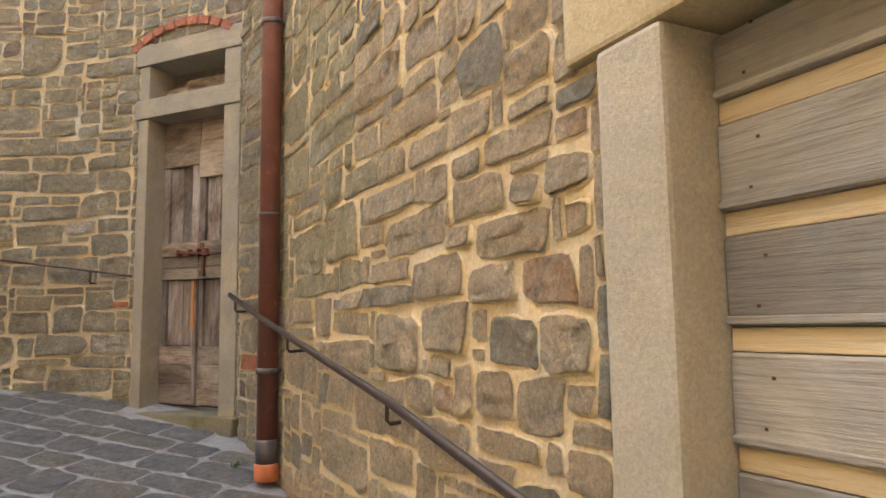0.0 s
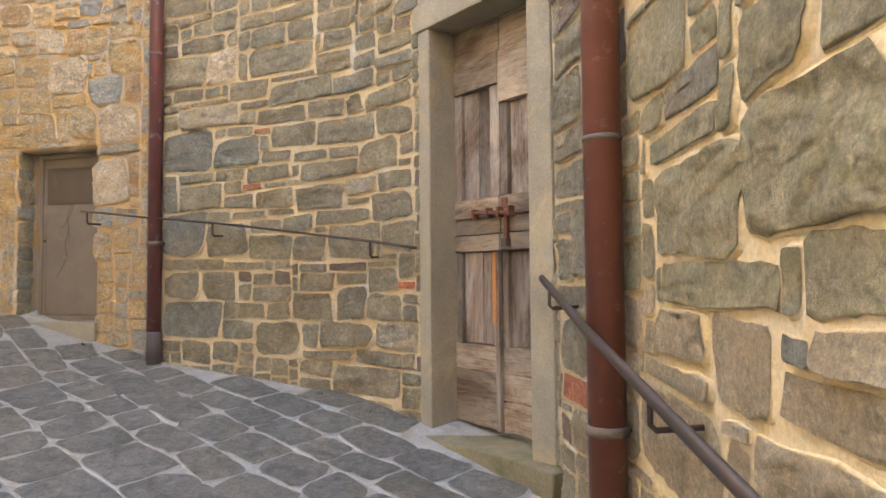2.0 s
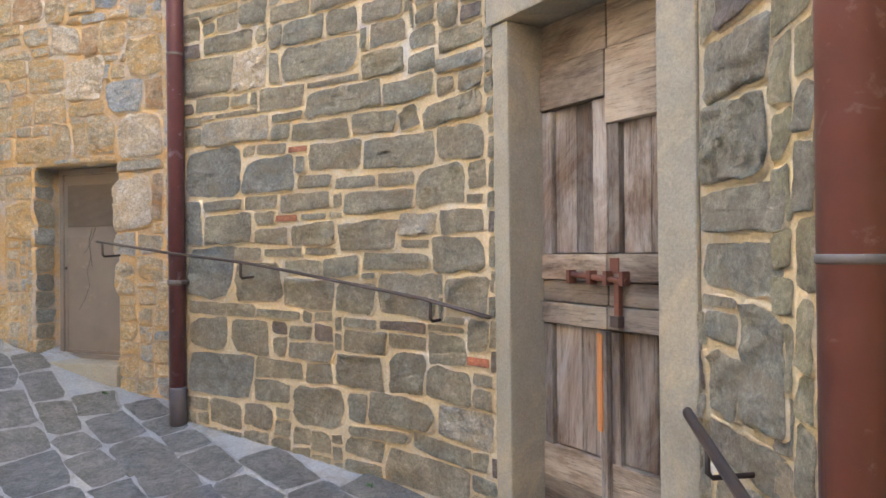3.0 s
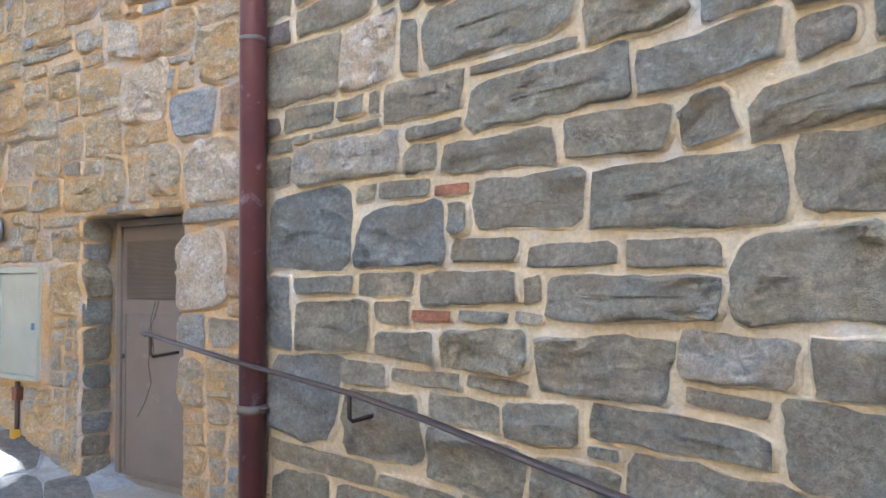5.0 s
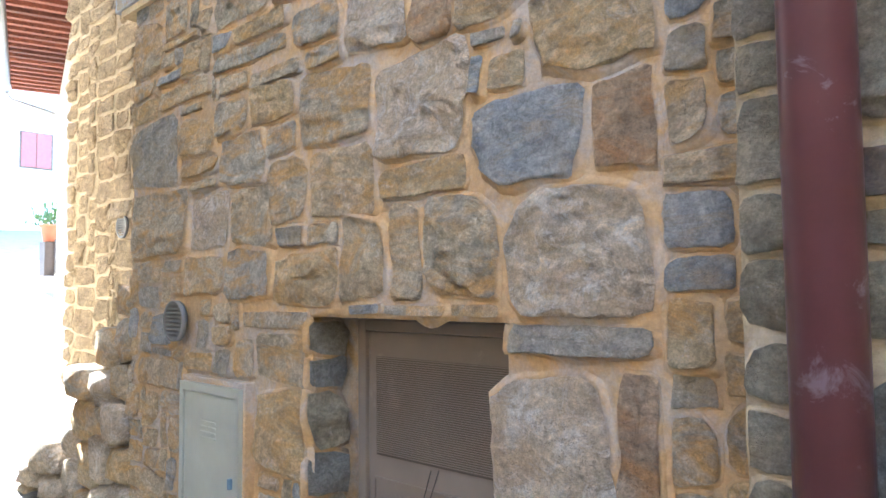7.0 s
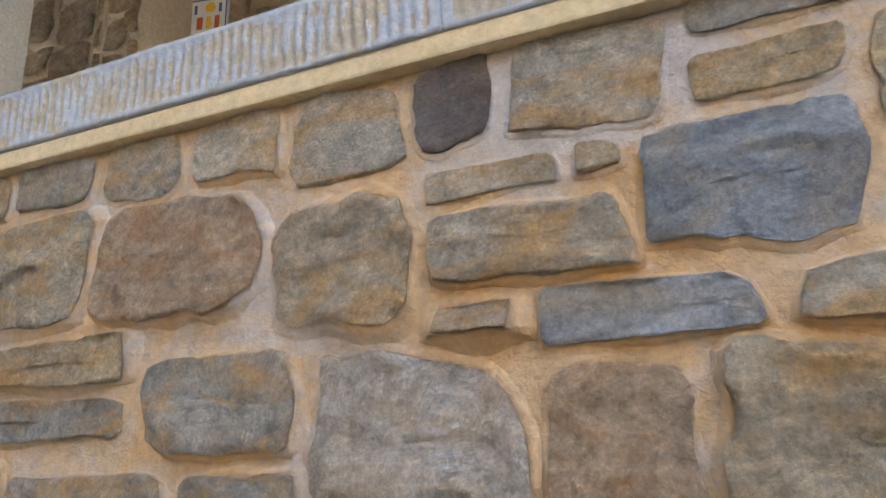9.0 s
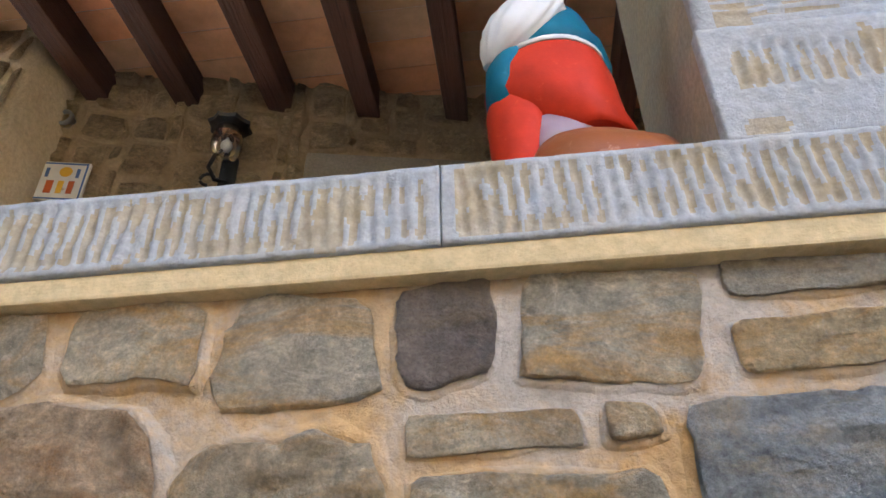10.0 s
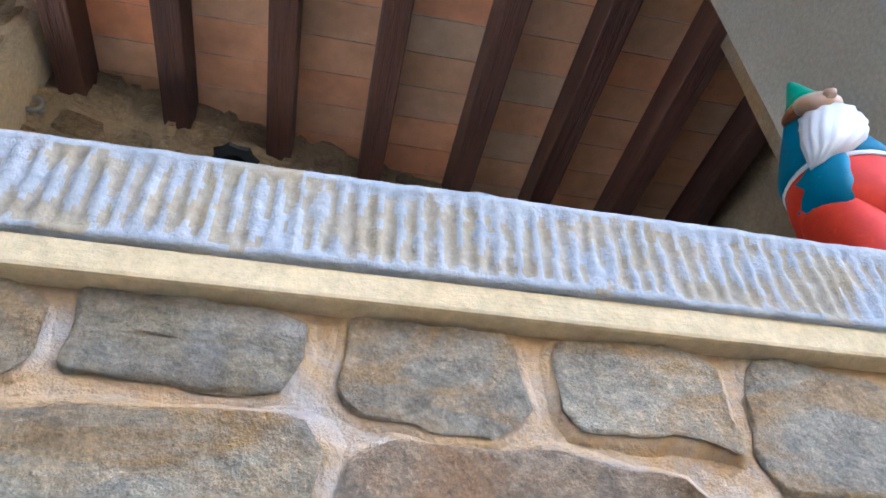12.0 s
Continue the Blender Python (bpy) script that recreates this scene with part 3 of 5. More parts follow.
middle.lay((8.36, 2.5, 0.34, 0.18), (8.13, 2.53, 0.09, 0.12), (10.09, 2.39, 0.13, 0.26, "b"), (9.86, 2.48, 0.3, 0.06), (9.57, 2.48, 0.24, 0.08), (9.25, 2.47, 0.36, 0.1), (9.03, 2.47, 0.06, 0.07), (8.76, 2.45, 0.45, 0.12), (9.82, 2.35, 0.38, 0.17), (9.54, 2.4, 0.15, 0.07), (9.38, 2.38, 0.15, 0.07, "r"), (9.04, 2.4, 0.09, 0.03), (8.16, 2.43, 0.1, 0.04), (9.49, 2.31, 0.25, 0.11), (9.2, 2.31, 0.31, 0.14), (8.84, 2.29, 0.36, 0.15))
middle.lay((8.52, 2.34, 0.27, 0.12, "l"), (8.23, 2.34, 0.26, 0.1), (9.95, 2.11, 0.39, 0.29, "b"), (9.57, 2.05, 0.3, 0.23), (9.68, 2.21, 0.23, 0.08), (9.41, 2.22, 0.27, 0.06), (9.15, 2.22, 0.2, 0.04), (8.54, 2.25, 0.17, 0.04), (9.26, 2.14, 0.25, 0.08), (9.01, 2.14, 0.23, 0.11), (8.66, 2.17, 0.41, 0.09), (8.25, 2.2, 0.3, 0.16), (9.88, 1.91, 0.54, 0.11), (9.44, 1.91, 0.31, 0.08), (9.23, 1.99, 0.35, 0.19), (8.92, 1.99, 0.25, 0.15))
middle.lay((8.58, 2.02, 0.39, 0.2), (8.2, 2.03, 0.26, 0.14), (9.99, 1.77, 0.31, 0.18), (9.66, 1.76, 0.29, 0.2), (9.89, 1.55, 0.51, 0.24, "b"), (9.45, 1.6, 0.34, 0.11), (9.16, 1.61, 0.18, 0.09), (8.89, 1.63, 0.3, 0.17), (8.59, 1.66, 0.25, 0.18), (8.31, 1.64, 0.28, 0.14), (9.5, 1.48, 0.25, 0.12), (9.17, 1.44, 0.35, 0.2), (8.91, 1.45, 0.12, 0.12), (8.62, 1.47, 0.43, 0.16), (8.22, 1.48, 0.32, 0.15, "l"), (9.85, 1.32, 0.25, 0.12))
middle.lay((9.6, 1.34, 0.22, 0.12), (8.78, 1.35, 0.36, 0.05), (8.36, 1.36, 0.39, 0.1), (8.46, 1.22, 0.55, 0.16), (8.12, 1.36, 0.1, 0.08), (8.88, 1.16, 0.23, 0.09), (8.13, 1.76, 0.13, 0.04, "r"), (6.86, 2.49, 0.34, 0.2), (6.81, 2.31, 0.45, 0.11), (6.82, 2.16, 0.42, 0.14), (6.71, 1.94, 0.22, 0.3), (6.96, 2.08, 0.15, 0.04), (6.93, 2.01, 0.17, 0.08), (6.91, 1.87, 0.19, 0.14), (6.81, 1.71, 0.39, 0.1), (6.8, 1.53, 0.35, 0.21))
middle.lay((6.76, 1.37, 0.36, 0.1, "r"), (6.84, 2.68, 0.37, 0.16))
middle.lay((9.71, 3.98, 0.41, 0.26), (8.89, 3.68, 0.31, 0.3), (9.61, 3.75, 0.27, 0.13), (9.33, 3.74, 0.24, 0.11), (8.57, 3.71, 0.28, 0.12), (9.14, 3.59, 0.19, 0.11), (8.31, 3.54, 0.43, 0.12), (9.96, 3.75, 0.38, 0.28), (9.26, 4.0, 0.34, 0.14), (8.57, 3.95, 0.27, 0.09), (8.24, 3.77, 0.27, 0.13))
right.lay((4.41, 2.25, 0.36, 0.16), (4.03, 2.13, 0.24, 0.12), (3.79, 2.01, 0.31, 0.14), (3.58, 1.91, 0.15, 0.09), (3.57, 2.01, 0.11, 0.05, "o"), (4.3, 2.13, 0.29, 0.12), (3.99, 1.93, 0.28, 0.15), (3.75, 1.9, 0.11, 0.07), (4.93, 2.14, 0.4, 0.14), (4.58, 2.15, 0.19, 0.12), (4.64, 2.02, 0.46, 0.14), (3.83, 1.79, 0.34, 0.12), (4.11, 1.83, 0.16, 0.07), (4.42, 1.88, 0.45, 0.13), (5.18, 1.98, 0.44, 0.25), (5.67, 1.94, 0.53, 0.22))
right.lay((5.75, 2.11, 0.47, 0.07), (4.82, 1.92, 0.21, 0.09), (3.55, 1.8, 0.08, 0.05), (3.67, 1.68, 0.21, 0.12, "l"), (3.93, 1.68, 0.25, 0.1), (4.26, 1.72, 0.33, 0.13), (4.64, 1.77, 0.34, 0.08), (4.67, 1.67, 0.49, 0.1, "d"), (5.05, 1.79, 0.29, 0.12), (5.58, 1.77, 0.62, 0.11), (3.83, 1.53, 0.22, 0.13, "d"), (4.2, 1.57, 0.31, 0.14), (4.56, 1.52, 0.37, 0.19), (5.06, 1.61, 0.43, 0.1), (3.61, 1.53, 0.19, 0.12), (3.99, 1.58, 0.09, 0.09))
right.lay((5.78, 1.66, 0.33, 0.12), (5.44, 1.62, 0.26, 0.18), (5.11, 1.46, 0.56, 0.13), (5.81, 1.39, 0.55, 0.23), (4.23, 1.46, 0.14, 0.06), (3.91, 1.4, 0.19, 0.14), (4.08, 1.4, 0.11, 0.14), (4.21, 1.37, 0.12, 0.08, "o"), (4.38, 1.36, 0.2, 0.11), (4.83, 1.26, 0.33, 0.17), (3.72, 1.38, 0.2, 0.15), (4.21, 1.24, 0.34, 0.14), (3.87, 1.3, 0.31, 0.09), (4.63, 1.13, 0.39, 0.14), (5.15, 1.05, 0.59, 0.18), (5.17, 1.3, 0.31, 0.1))
right.lay((5.23, 1.18, 0.41, 0.09), (3.56, 1.42, 0.09, 0.06), (4.75, 2.49, 0.46, 0.16), (5.34, 2.45, 0.75, 0.2), (5.95, 2.7, 0.4, 0.28), (4.35, 2.37, 0.23, 0.07), (4.15, 2.26, 0.12, 0.07), (4.24, 2.0, 0.15, 0.1), (3.73, 2.1, 0.18, 0.05), (5.89, 2.38, 0.53, 0.23))
left_wall.lay((-6.05, 3.89, 0.25, 0.23), (-5.81, 3.96, 0.18, 0.15), (-5.3, 3.73, 0.45, 0.2), (-4.67, 3.67, 0.3, 0.23, "w"), (-4.44, 3.6, 0.14, 0.17, "o"), (-4.0, 3.47, 0.32, 0.26), (-4.49, 3.38, 0.39, 0.29, "w"), (-4.86, 3.43, 0.34, 0.23), (-5.16, 3.55, 0.24, 0.21), (-5.38, 3.62, 0.18, 0.08), (-5.65, 3.49, 0.26, 0.2), (-5.39, 3.5, 0.22, 0.14), (-5.74, 3.65, 0.4, 0.08), (-5.96, 3.44, 0.4, 0.27, "l"), (-5.61, 3.35, 0.26, 0.06), (-5.33, 3.34, 0.25, 0.2))
left_wall.lay((-5.07, 3.22, 0.22, 0.21), (-4.79, 3.19, 0.32, 0.21), (-4.49, 3.18, 0.26, 0.09), (-4.17, 3.24, 0.33, 0.22, "b"), (-3.91, 3.23, 0.14, 0.16, "o"), (-4.22, 3.4, 0.09, 0.09), (-5.54, 3.15, 0.26, 0.21, "w"), (-5.28, 3.13, 0.24, 0.16), (-5.91, 3.16, 0.44, 0.26), (-4.7, 2.99, 0.18, 0.25), (-4.54, 2.98, 0.11, 0.23), (-4.37, 3.0, 0.2, 0.24), (-4.04, 2.97, 0.35, 0.28, "w"), (-4.98, 2.93, 0.32, 0.16), (-5.29, 2.95, 0.28, 0.17), (-5.58, 2.95, 0.27, 0.14))
left_wall.lay((-4.03, 2.79, 0.35, 0.06, "l"), (-4.08, 2.54, 0.35, 0.32, "w"), (-3.92, 2.58, 0.13, 0.29, "o"), (-3.95, 2.28, 0.2, 0.11, "l"), (-4.16, 2.28, 0.18, 0.16, "b"), (-5.14, 2.8, 0.36, 0.06), (-5.09, 2.69, 0.25, 0.15), (-5.1, 2.46, 0.27, 0.24), (-5.92, 2.58, 0.33, 0.11), (-3.96, 2.12, 0.22, 0.15), (-4.16, 2.06, 0.17, 0.21))
left_wall.lay((-5.33, 3.9, 0.32, 0.18), (-5.0, 3.89, 0.29, 0.19, "o"), (-4.73, 3.84, 0.22, 0.18), (-4.57, 3.77, 0.05, 0.05), (-4.52, 3.86, 0.22, 0.1), (-4.41, 3.76, 0.22, 0.09, "b"), (-5.23, 3.74, 0.29, 0.14), (-4.91, 3.71, 0.27, 0.12), (-5.14, 3.56, 0.31, 0.13), (-4.87, 3.59, 0.17, 0.06), (-5.49, 3.55, 0.24, 0.1), (-5.39, 3.64, 0.18, 0.04), (-4.2, 3.77, 0.15, 0.06), (-4.91, 4.03, 0.16, 0.07), (-4.75, 4.02, 0.17, 0.09), (-4.6, 4.03, 0.1, 0.09, "d"))
left_wall.lay((-4.45, 4.01, 0.16, 0.1), (-4.57, 3.93, 0.18, 0.06), (-4.26, 4.0, 0.13, 0.06), (-4.3, 3.89, 0.2, 0.14, "b"), (-5.08, 4.03, 0.15, 0.08))
left_wall.lay((-4.225, 3.645, 0.24, 0.22), (-4.255, 3.495, 0.10, 0.03, "l"))
middle.settle()
middle.fill(rng, 0.14, 0.36, 0.08, 0.15, keep=lambda u, z: z > 0.7)
middle.grow(gap=0.021, most=0.05)
middle.build(rng)
right.settle()
right.fill(rng, 0.16, 0.38, 0.10, 0.19, keep=lambda u, z: u > 3.3 and z > 0.2 and z < 4.4, blocked=[(3.2, 3.56, 2.1, 2.55)])
right.grow(gap=0.032, most=0.035)
right.stones = [(u, z, w, h, "g" if tone == "" and u > 4.9 and z > 1.75 else tone) for u, z, w, h, tone in right.stones]
right.build(rng, proud=0.012, relief=0.012)
FITTINGS = [(-5.79, -5.61, 2.69, 2.88), (-5.69, -5.24, 1.96, 2.60), (-5.54, -5.46, 1.62, 1.96)]
left_wall.stones = [q for q in left_wall.stones if not any(f[0] < q[0] + q[2] / 2 and q[0] - q[2] / 2 < f[1] and f[2] < q[1] + q[3] / 2 and q[1] - q[3] / 2 < f[3] for f in FITTINGS)]
left_wall.settle()
left_wall.fill(rng, 0.10, 0.24, 0.08, 0.16, keep=lambda u, z: z > 1.2, blocked=FITTINGS)
left_wall.grow(gap=0.02, most=0.035, keep_off=FITTINGS)
left_wall.build(rng, joint=0.006, proud=0.0165, points=34, square=0.42, sunk_above=3.93, relief=0.015)
upper.fill(rng, 0.15, 0.3, 0.1, 0.2, keep=lambda u, z: z > 4.25)
upper.build(rng, proud=0.02, points=12)
back_wall.fill(rng, 0.14, 0.32, 0.1, 0.2, keep=lambda u, z: z > 4.6 and z < 5.85 and u > -7, blocked=[(-5.27, -4.2, 5.2, 5.49)])
back_wall.build(rng, joint=0.02, proud=0.021, points=20, square=0.5)
recess.fill(rng, 0.22, 0.5, 0.13, 0.24, keep=lambda u, z: z > 1.3)
recess.build(rng, joint=0.012, proud=0.03, points=18, square=0.4)

# the building's bulk behind the facades, and plain unseen blocks that close the lane and shade it
def slab_block(name, pts, z0, z1, material, label):
    bm = bmesh.new()
    lo = [bm.verts.new((x, y, z0)) for x, y in pts]
    hi = [bm.verts.new((x, y, z1)) for x, y in pts]
    n = len(pts)
    for i in range(n):
        bm.faces.new((lo[i], lo[(i + 1) % n], hi[(i + 1) % n], hi[i]))
    bm.faces.new(hi)
    bm.faces.new(lo[::-1])
    bmesh.ops.recalc_face_normals(bm, faces=bm.faces[:])
    return solo(name, bm, material, label, "building", kind="structure")


slab_block("wall_building_top", [(1.7, -2.4), (.2, 3.5), (-.9, 5.3), (-3.3, 6.1), (-3.3, 10), (6, 10), (6, -2.4)], 6.41, 8.2, RENDER, "plain upper storey of the stone building")
slab_block("wall_building_back", [(-3.3, 6.4), (-3.3, 10), (6, 10), (6, 6.4)], -0.6, 6.40, RENDER, "plain back of the stone building")
OPPOSITE = plaster("plain_ochre_render", (.68, .60, .46), (.76, .68, .54), scale=2)
# unseen block, its corner and height set to keep sun off the facades
slab_block("wall_opposite", [(-14, 4.6), (-8.5, 5.60), (-5.0, 3.2), (-4.3, 2.4), (-4.5, 0.6), (-14, 0.6)], -1.0, 10.5, OPPOSITE, "plain unseen block across the lane, added to shade it from the sun")
# added overhang, out of view; its shadow ends the sunlit strip along the wall
slab_block("roof_opposite", [(-15.1, 7.3), (-8.4, 6.2), (-8.4, 5.6), (-4.65, 3.45), (-3.95, 2.5), (-4.1, 0.5), (-15.1, 0.5)], 10.504, 10.7, ROOF_WOOD, "unseen overhanging sheet added to cut the sun off the lower lane")
# unseen block, lower than its neighbour: more skylight while the right wall stays sunless
slab_block("wall_lane_side", [(-4.5, 0.598), (-4.5, -5.5), (-9, -5.5), (-9, 0.598)], -1.0, 7.6, OPPOSITE, "plain unseen lower block, added to shade the right wall but admit skylight")
# unseen end wall, brown so that little light bounces onto the bend
slab_block("wall_lane_end", [(-4.5, -4.4), (1.6, -3.4), (1.8, -4.4), (-4.3, -5.4)], -1.0, 9.0, BACK_RENDER, "plain unseen wall added at the foot of the lane, brown to limit bounced light")

# ---- ground ----
def spread(lo, hi, fine_lo, fine_hi, fine):
    vals = list(np.arange(fine_lo, fine_hi, fine))
    step, v = fine, fine_lo
    while v > lo:
        step *= 1.35
        v -= step
        vals.append(v)
    step, v = fine, fine_hi
    while v < hi:
        vals.append(v)
        step *= 1.35
        v += step
    return sorted(set(round(float(v), 3) for v in vals))


xs, ys = spread(-300, 300, -8.5, 2, 0.16), spread(-300, 300, -2, 7.5, 0.16)
gv = [(x, y, ground_z(max(x, -30), min(max(y, -30), 12)) + noise.noise(Vector((x, y, 0)) * 2) * 0.008) for x in xs for y in ys]
ny = len(ys)
gf = [(i * ny + j, (i + 1) * ny + j, (i + 1) * ny + j + 1, i * ny + j + 1) for i in range(len(xs) - 1) for j in range(ny - 1)]
gm = bpy.data.meshes.new("ground")
gm.from_pydata(gv, [], gf)
gm.materials.append(PAVING_JOINT)
gm.polygons.foreach_set("use_smooth", [True] * len(gm.polygons))
ground = tagged(new("ground", gm), "steep lane of grey stone paving in pale mortar", "ground", kind="structure")

# ---- wooden door in its stone surround ----
DOOR = (-1.43, 4.895, 0)
DOOR_TURN = -36.9
surround = thing("door_surround", "chiselled grey sandstone door surround with two lintels", "door frame", DOOR, kind="structure", rz=DOOR_TURN)


def tooth(bm, amount=0.004, pitch=60):
    """Chisel marks across the front face."""
    for v in bm.verts:
        v.co.y += amount * noise.noise(Vector((v.co.x * 6, 0, v.co.z * pitch)))
    return bm


part("jamb", tooth(box(0.0, -0.018, 1.02, 0.095, 0.34, 3.10, 0.008, cuts=5)), DRESSED_GREY, surround)
part("jamb", tooth(box(0.805, -0.018, 0.98, 0.947, 0.34, 3.10, 0.008, cuts=5)), DRESSED_GREY, surround)
part("lintel", tooth(box(-0.03, -0.03, 3.102, 0.96, 0.34, 3.245, 0.008, cuts=4), 0.003), DRESSED_GREY, surround)
part("upper_jamb", tooth(box(0.0, -0.018, 3.247, 0.095, 0.34, 3.50, 0.008, cuts=3)), DRESSED_GREY, surround)
part("upper_jamb", tooth(box(0.805, -0.018, 3.247, 0.947, 0.34, 3.50, 0.008, cuts=3)), DRESSED_GREY, surround)
part("upper_lintel", tooth(box(-0.03, -0.03, 3.502, 0.97, 0.34, 3.655, 0.008, cuts=4), 0.003), DRESSED_GREY, surround)
arch = bmesh.new()
for i in range(9):
    a = radians(118 - i * 7)
    r = 0.9
    t_ = box(-0.045, -0.035, -0.03, 0.045, 0.1, 0.03, 0.005)
    bmesh.ops.transform(t_, matrix=Matrix.Translation((0.40 + r * math.cos(a), 0, 2.87 + r * math.sin(a))) @ Matrix.Rotation(-(a - math.pi / 2), 4, 'Y'), verts=t_.verts)
    joined(arch, t_)
part("relieving_arch", arch, BRICK, surround, "thin red brick relieving arch over the lintel")
for x0, x1, z0, z1 in ((0.097, 0.30, 3.25, 3.36), (0.302, 0.803, 3.25, 3.40)):
    part("transom_board", box(x0, 0.14, z0, x1, 0.18, z1, 0.004), OLD_WOOD_H, surround, "old board in the opening over the door")
step = solo("door_step", box(0, 0, 0, 1, 1, 1, 0.02, wear=0.015, cuts=4), MOSSY, "mossy worn stone step under the wooden door", "step")
step.matrix_world = pose(-1.43, 4.895, 0, 0, 0, DOOR_TURN) @ Matrix.LocRotScale((-0.02, -0.10, 0.45), None, (1.02, 0.46, 0.565))

door = thing("door_1", "closed weathered two-leaf plank door, bolted, greyed wood", "door", DOOR, kind="structure", rz=DOOR_TURN)
LEAF_Y = 0.15


def plank(x0, x1, z0, z1, y=LEAF_Y, material=OLD_WOOD, parent=door, name="plank", thick=0.03, label="", ragged=0.0):
    bm = box(x0 + 0.0015, y, z0 + 0.0015, x1 - 0.0015, y + thick, z1 - 0.0015, 0.004, cuts=3)
    for v in bm.verts:
        v.co.z += noise.noise(Vector((v.co.x * 14, z0 * 3, x0 * 5))) * (0.003 + ragged)
        v.co.y += noise.noise(v.co * 12) * 0.004
    return part(name, bm, material, parent, label)


for x0, x1, top, low in ((0.096, 0.444, 2.76, 0.0), (0.446, 0.804, 2.66, 0.0)):
    plank(x0, x1, 2.93, 3.10, material=OLD_WOOD_H, name="top_board")
    plank(x0, x1, top, 2.928, material=OLD_WOOD_H, name="top_rail", y=LEAF_Y - 0.012, thick=0.045)
    plank(x0, x0 + 0.055, 2.20, top, name="stile")
    plank(x1 - 0.07, x1, 2.20, top, name="stile")
    plank(x0 + 0.055, (x0 + x1) / 2, 2.20, top, y=LEAF_Y + 0.022, name="panel_board")
    plank((x0 + x1) / 2, x1 - 0.07, 2.20, top, y=LEAF_Y + 0.022, name="panel_board")
    for k, (z0, z1) in enumerate(((2.10, 2.20), (2.015, 2.10), (1.93, 2.013))):
        plank(x0, x1, z0, z1, material=OLD_WOOD_H, name="middle_rail", y=LEAF_Y - 0.008 * (k != 1), thick=0.04)
    plank(x0, x0 + 0.05, 1.40, 1.928, name="stile", ragged=0.008)
    plank(x0 + 0.05, (x0 + x1) / 2 + 0.02, 1.46, 1.928, y=LEAF_Y + 0.02, name="panel_board")
    plank((x0 + x1) / 2 + 0.02, x1 - 0.05, 1.46, 1.928, y=LEAF_Y + 0.02, name="panel_board")
    plank(x1 - 0.05, x1, 1.40, 1.928, name="stile", ragged=0.006)
    for z0, z1 in ((1.33, 1.46), (1.20, 1.33), (1.05, 1.20)):
        plank(x0, x1, z0, z1, material=OLD_WOOD_H, name="bottom_board", ragged=0.012, y=LEAF_Y - 0.004)
plank(0.43, 0.462, 1.05, 1.93, y=LEAF_Y - 0.03, name="cover_strip", thick=0.028)
plank(0.418, 0.446, 1.58, 1.93, y=LEAF_Y - 0.036, name="repair_strip", material=RAW_WOOD, thick=0.034, label="raw orange splintered wood strip", ragged=0.02)
bolt = part("bolt", tube([(0.27, LEAF_Y - 0.03, 2.125), (0.56, LEAF_Y - 0.03, 2.105)], 0.011), RUSTY, door, "rusty sliding bolt")
for x in (0.285, 0.39, 0.47, 0.545):
    part("bolt_ring", box(x - 0.009, LEAF_Y - 0.047, 2.09, x + 0.009, LEAF_Y - 0.008, 2.14, 0.003), RUSTY, bolt)
part("hasp", box(0.50, LEAF_Y - 0.032, 1.98, 0.522, LEAF_Y - 0.012, 2.10, 0.003), RUSTY, door)
part("padlock", box(0.492, LEAF_Y - 0.045, 1.945, 0.53, LEAF_Y - 0.012, 1.985, 0.005), IRON, door)
part("keyhole_plate", box(0.465, LEAF_Y - 0.014, 2.13, 0.505, LEAF_Y - 0.006, 2.185, 0.002), RUSTY, door)
# dark sheet added so the gaps between planks look deep in shade
part("door_back", box(0.0965, 0.21, 1.03, 0.803, 0.24, 3.49), DARK, door, "added dark sheet for the shade in the gaps behind the planks")

# ---- boarded doorway ----
pw, dw, nw = bend(3.447)
A_TURN = math.degrees(math.atan2(-dw.y, -dw.x))
boarded = thing("door_surround", "grey-ochre dressed stone frame of a boarded doorway", "door frame", (pw.x, pw.y, 0), kind="structure", rz=A_TURN)
part("jamb", tooth(box(0.0, -0.03, 0.12, 0.18, 0.30, 2.118, 0.012, cuts=6), 0.003), DRESSED, boarded)
part("jamb", tooth(box(1.07, -0.03, 0.0, 1.247, 0.30, 2.118, 0.012, cuts=5), 0.003), DRESSED, boarded)
part("lintel", tooth(box(-0.10, -0.035, 2.12, 1.33, 0.34, 2.56, 0.012, cuts=6), 0.003), DRESSED_OCHRE, boarded)
shut = thing("door_2", "closed doorway of wide grey-brown boards with ochre strips between", "door", (pw.x, pw.y, 0), kind="structure", rz=A_TURN)
z = 0.128
while z < 2.1:
    top = min(z + 0.160, 2.10)
    bm = box(0.182, 0.095, z, 1.068, 0.13, top, 0.006, cuts=3)
    for v in bm.verts:
        v.co.y += noise.noise(v.co * 7) * 0.003
    b_ = part("board", bm, BOARD_WOOD, shut)
    part("moulding", box(0.184, 0.087, z + 0.004, 1.066, 0.096, z + 0.018, 0.003), BOARD_WOOD, b_)
    for nx, nz in ((0.25, 0.035), (0.27, 0.12), (0.62, 0.07), (0.98, 0.04), (0.96, 0.125)):
        part("nail", box(nx - 0.003, 0.0925, z + nz - 0.003, nx + 0.003, 0.0975, z + nz + 0.003, 0.001), RUSTY, b_)
    if top + 0.046 < 2.1:
        part("strip", box(0.182, 0.103, top + 0.002, 1.068, 0.125, top + 0.044, 0.003), STRIP_WOOD, shut, "ochre strip between the boards")
    z += 0.2055
# dark sheet added for the shade between the boards
part("door_back", box(0.1815, 0.2, 0.13, 1.0685, 0.23, 2.11), DARK, shut, "added dark sheet for the shade in the gaps behind the boards")

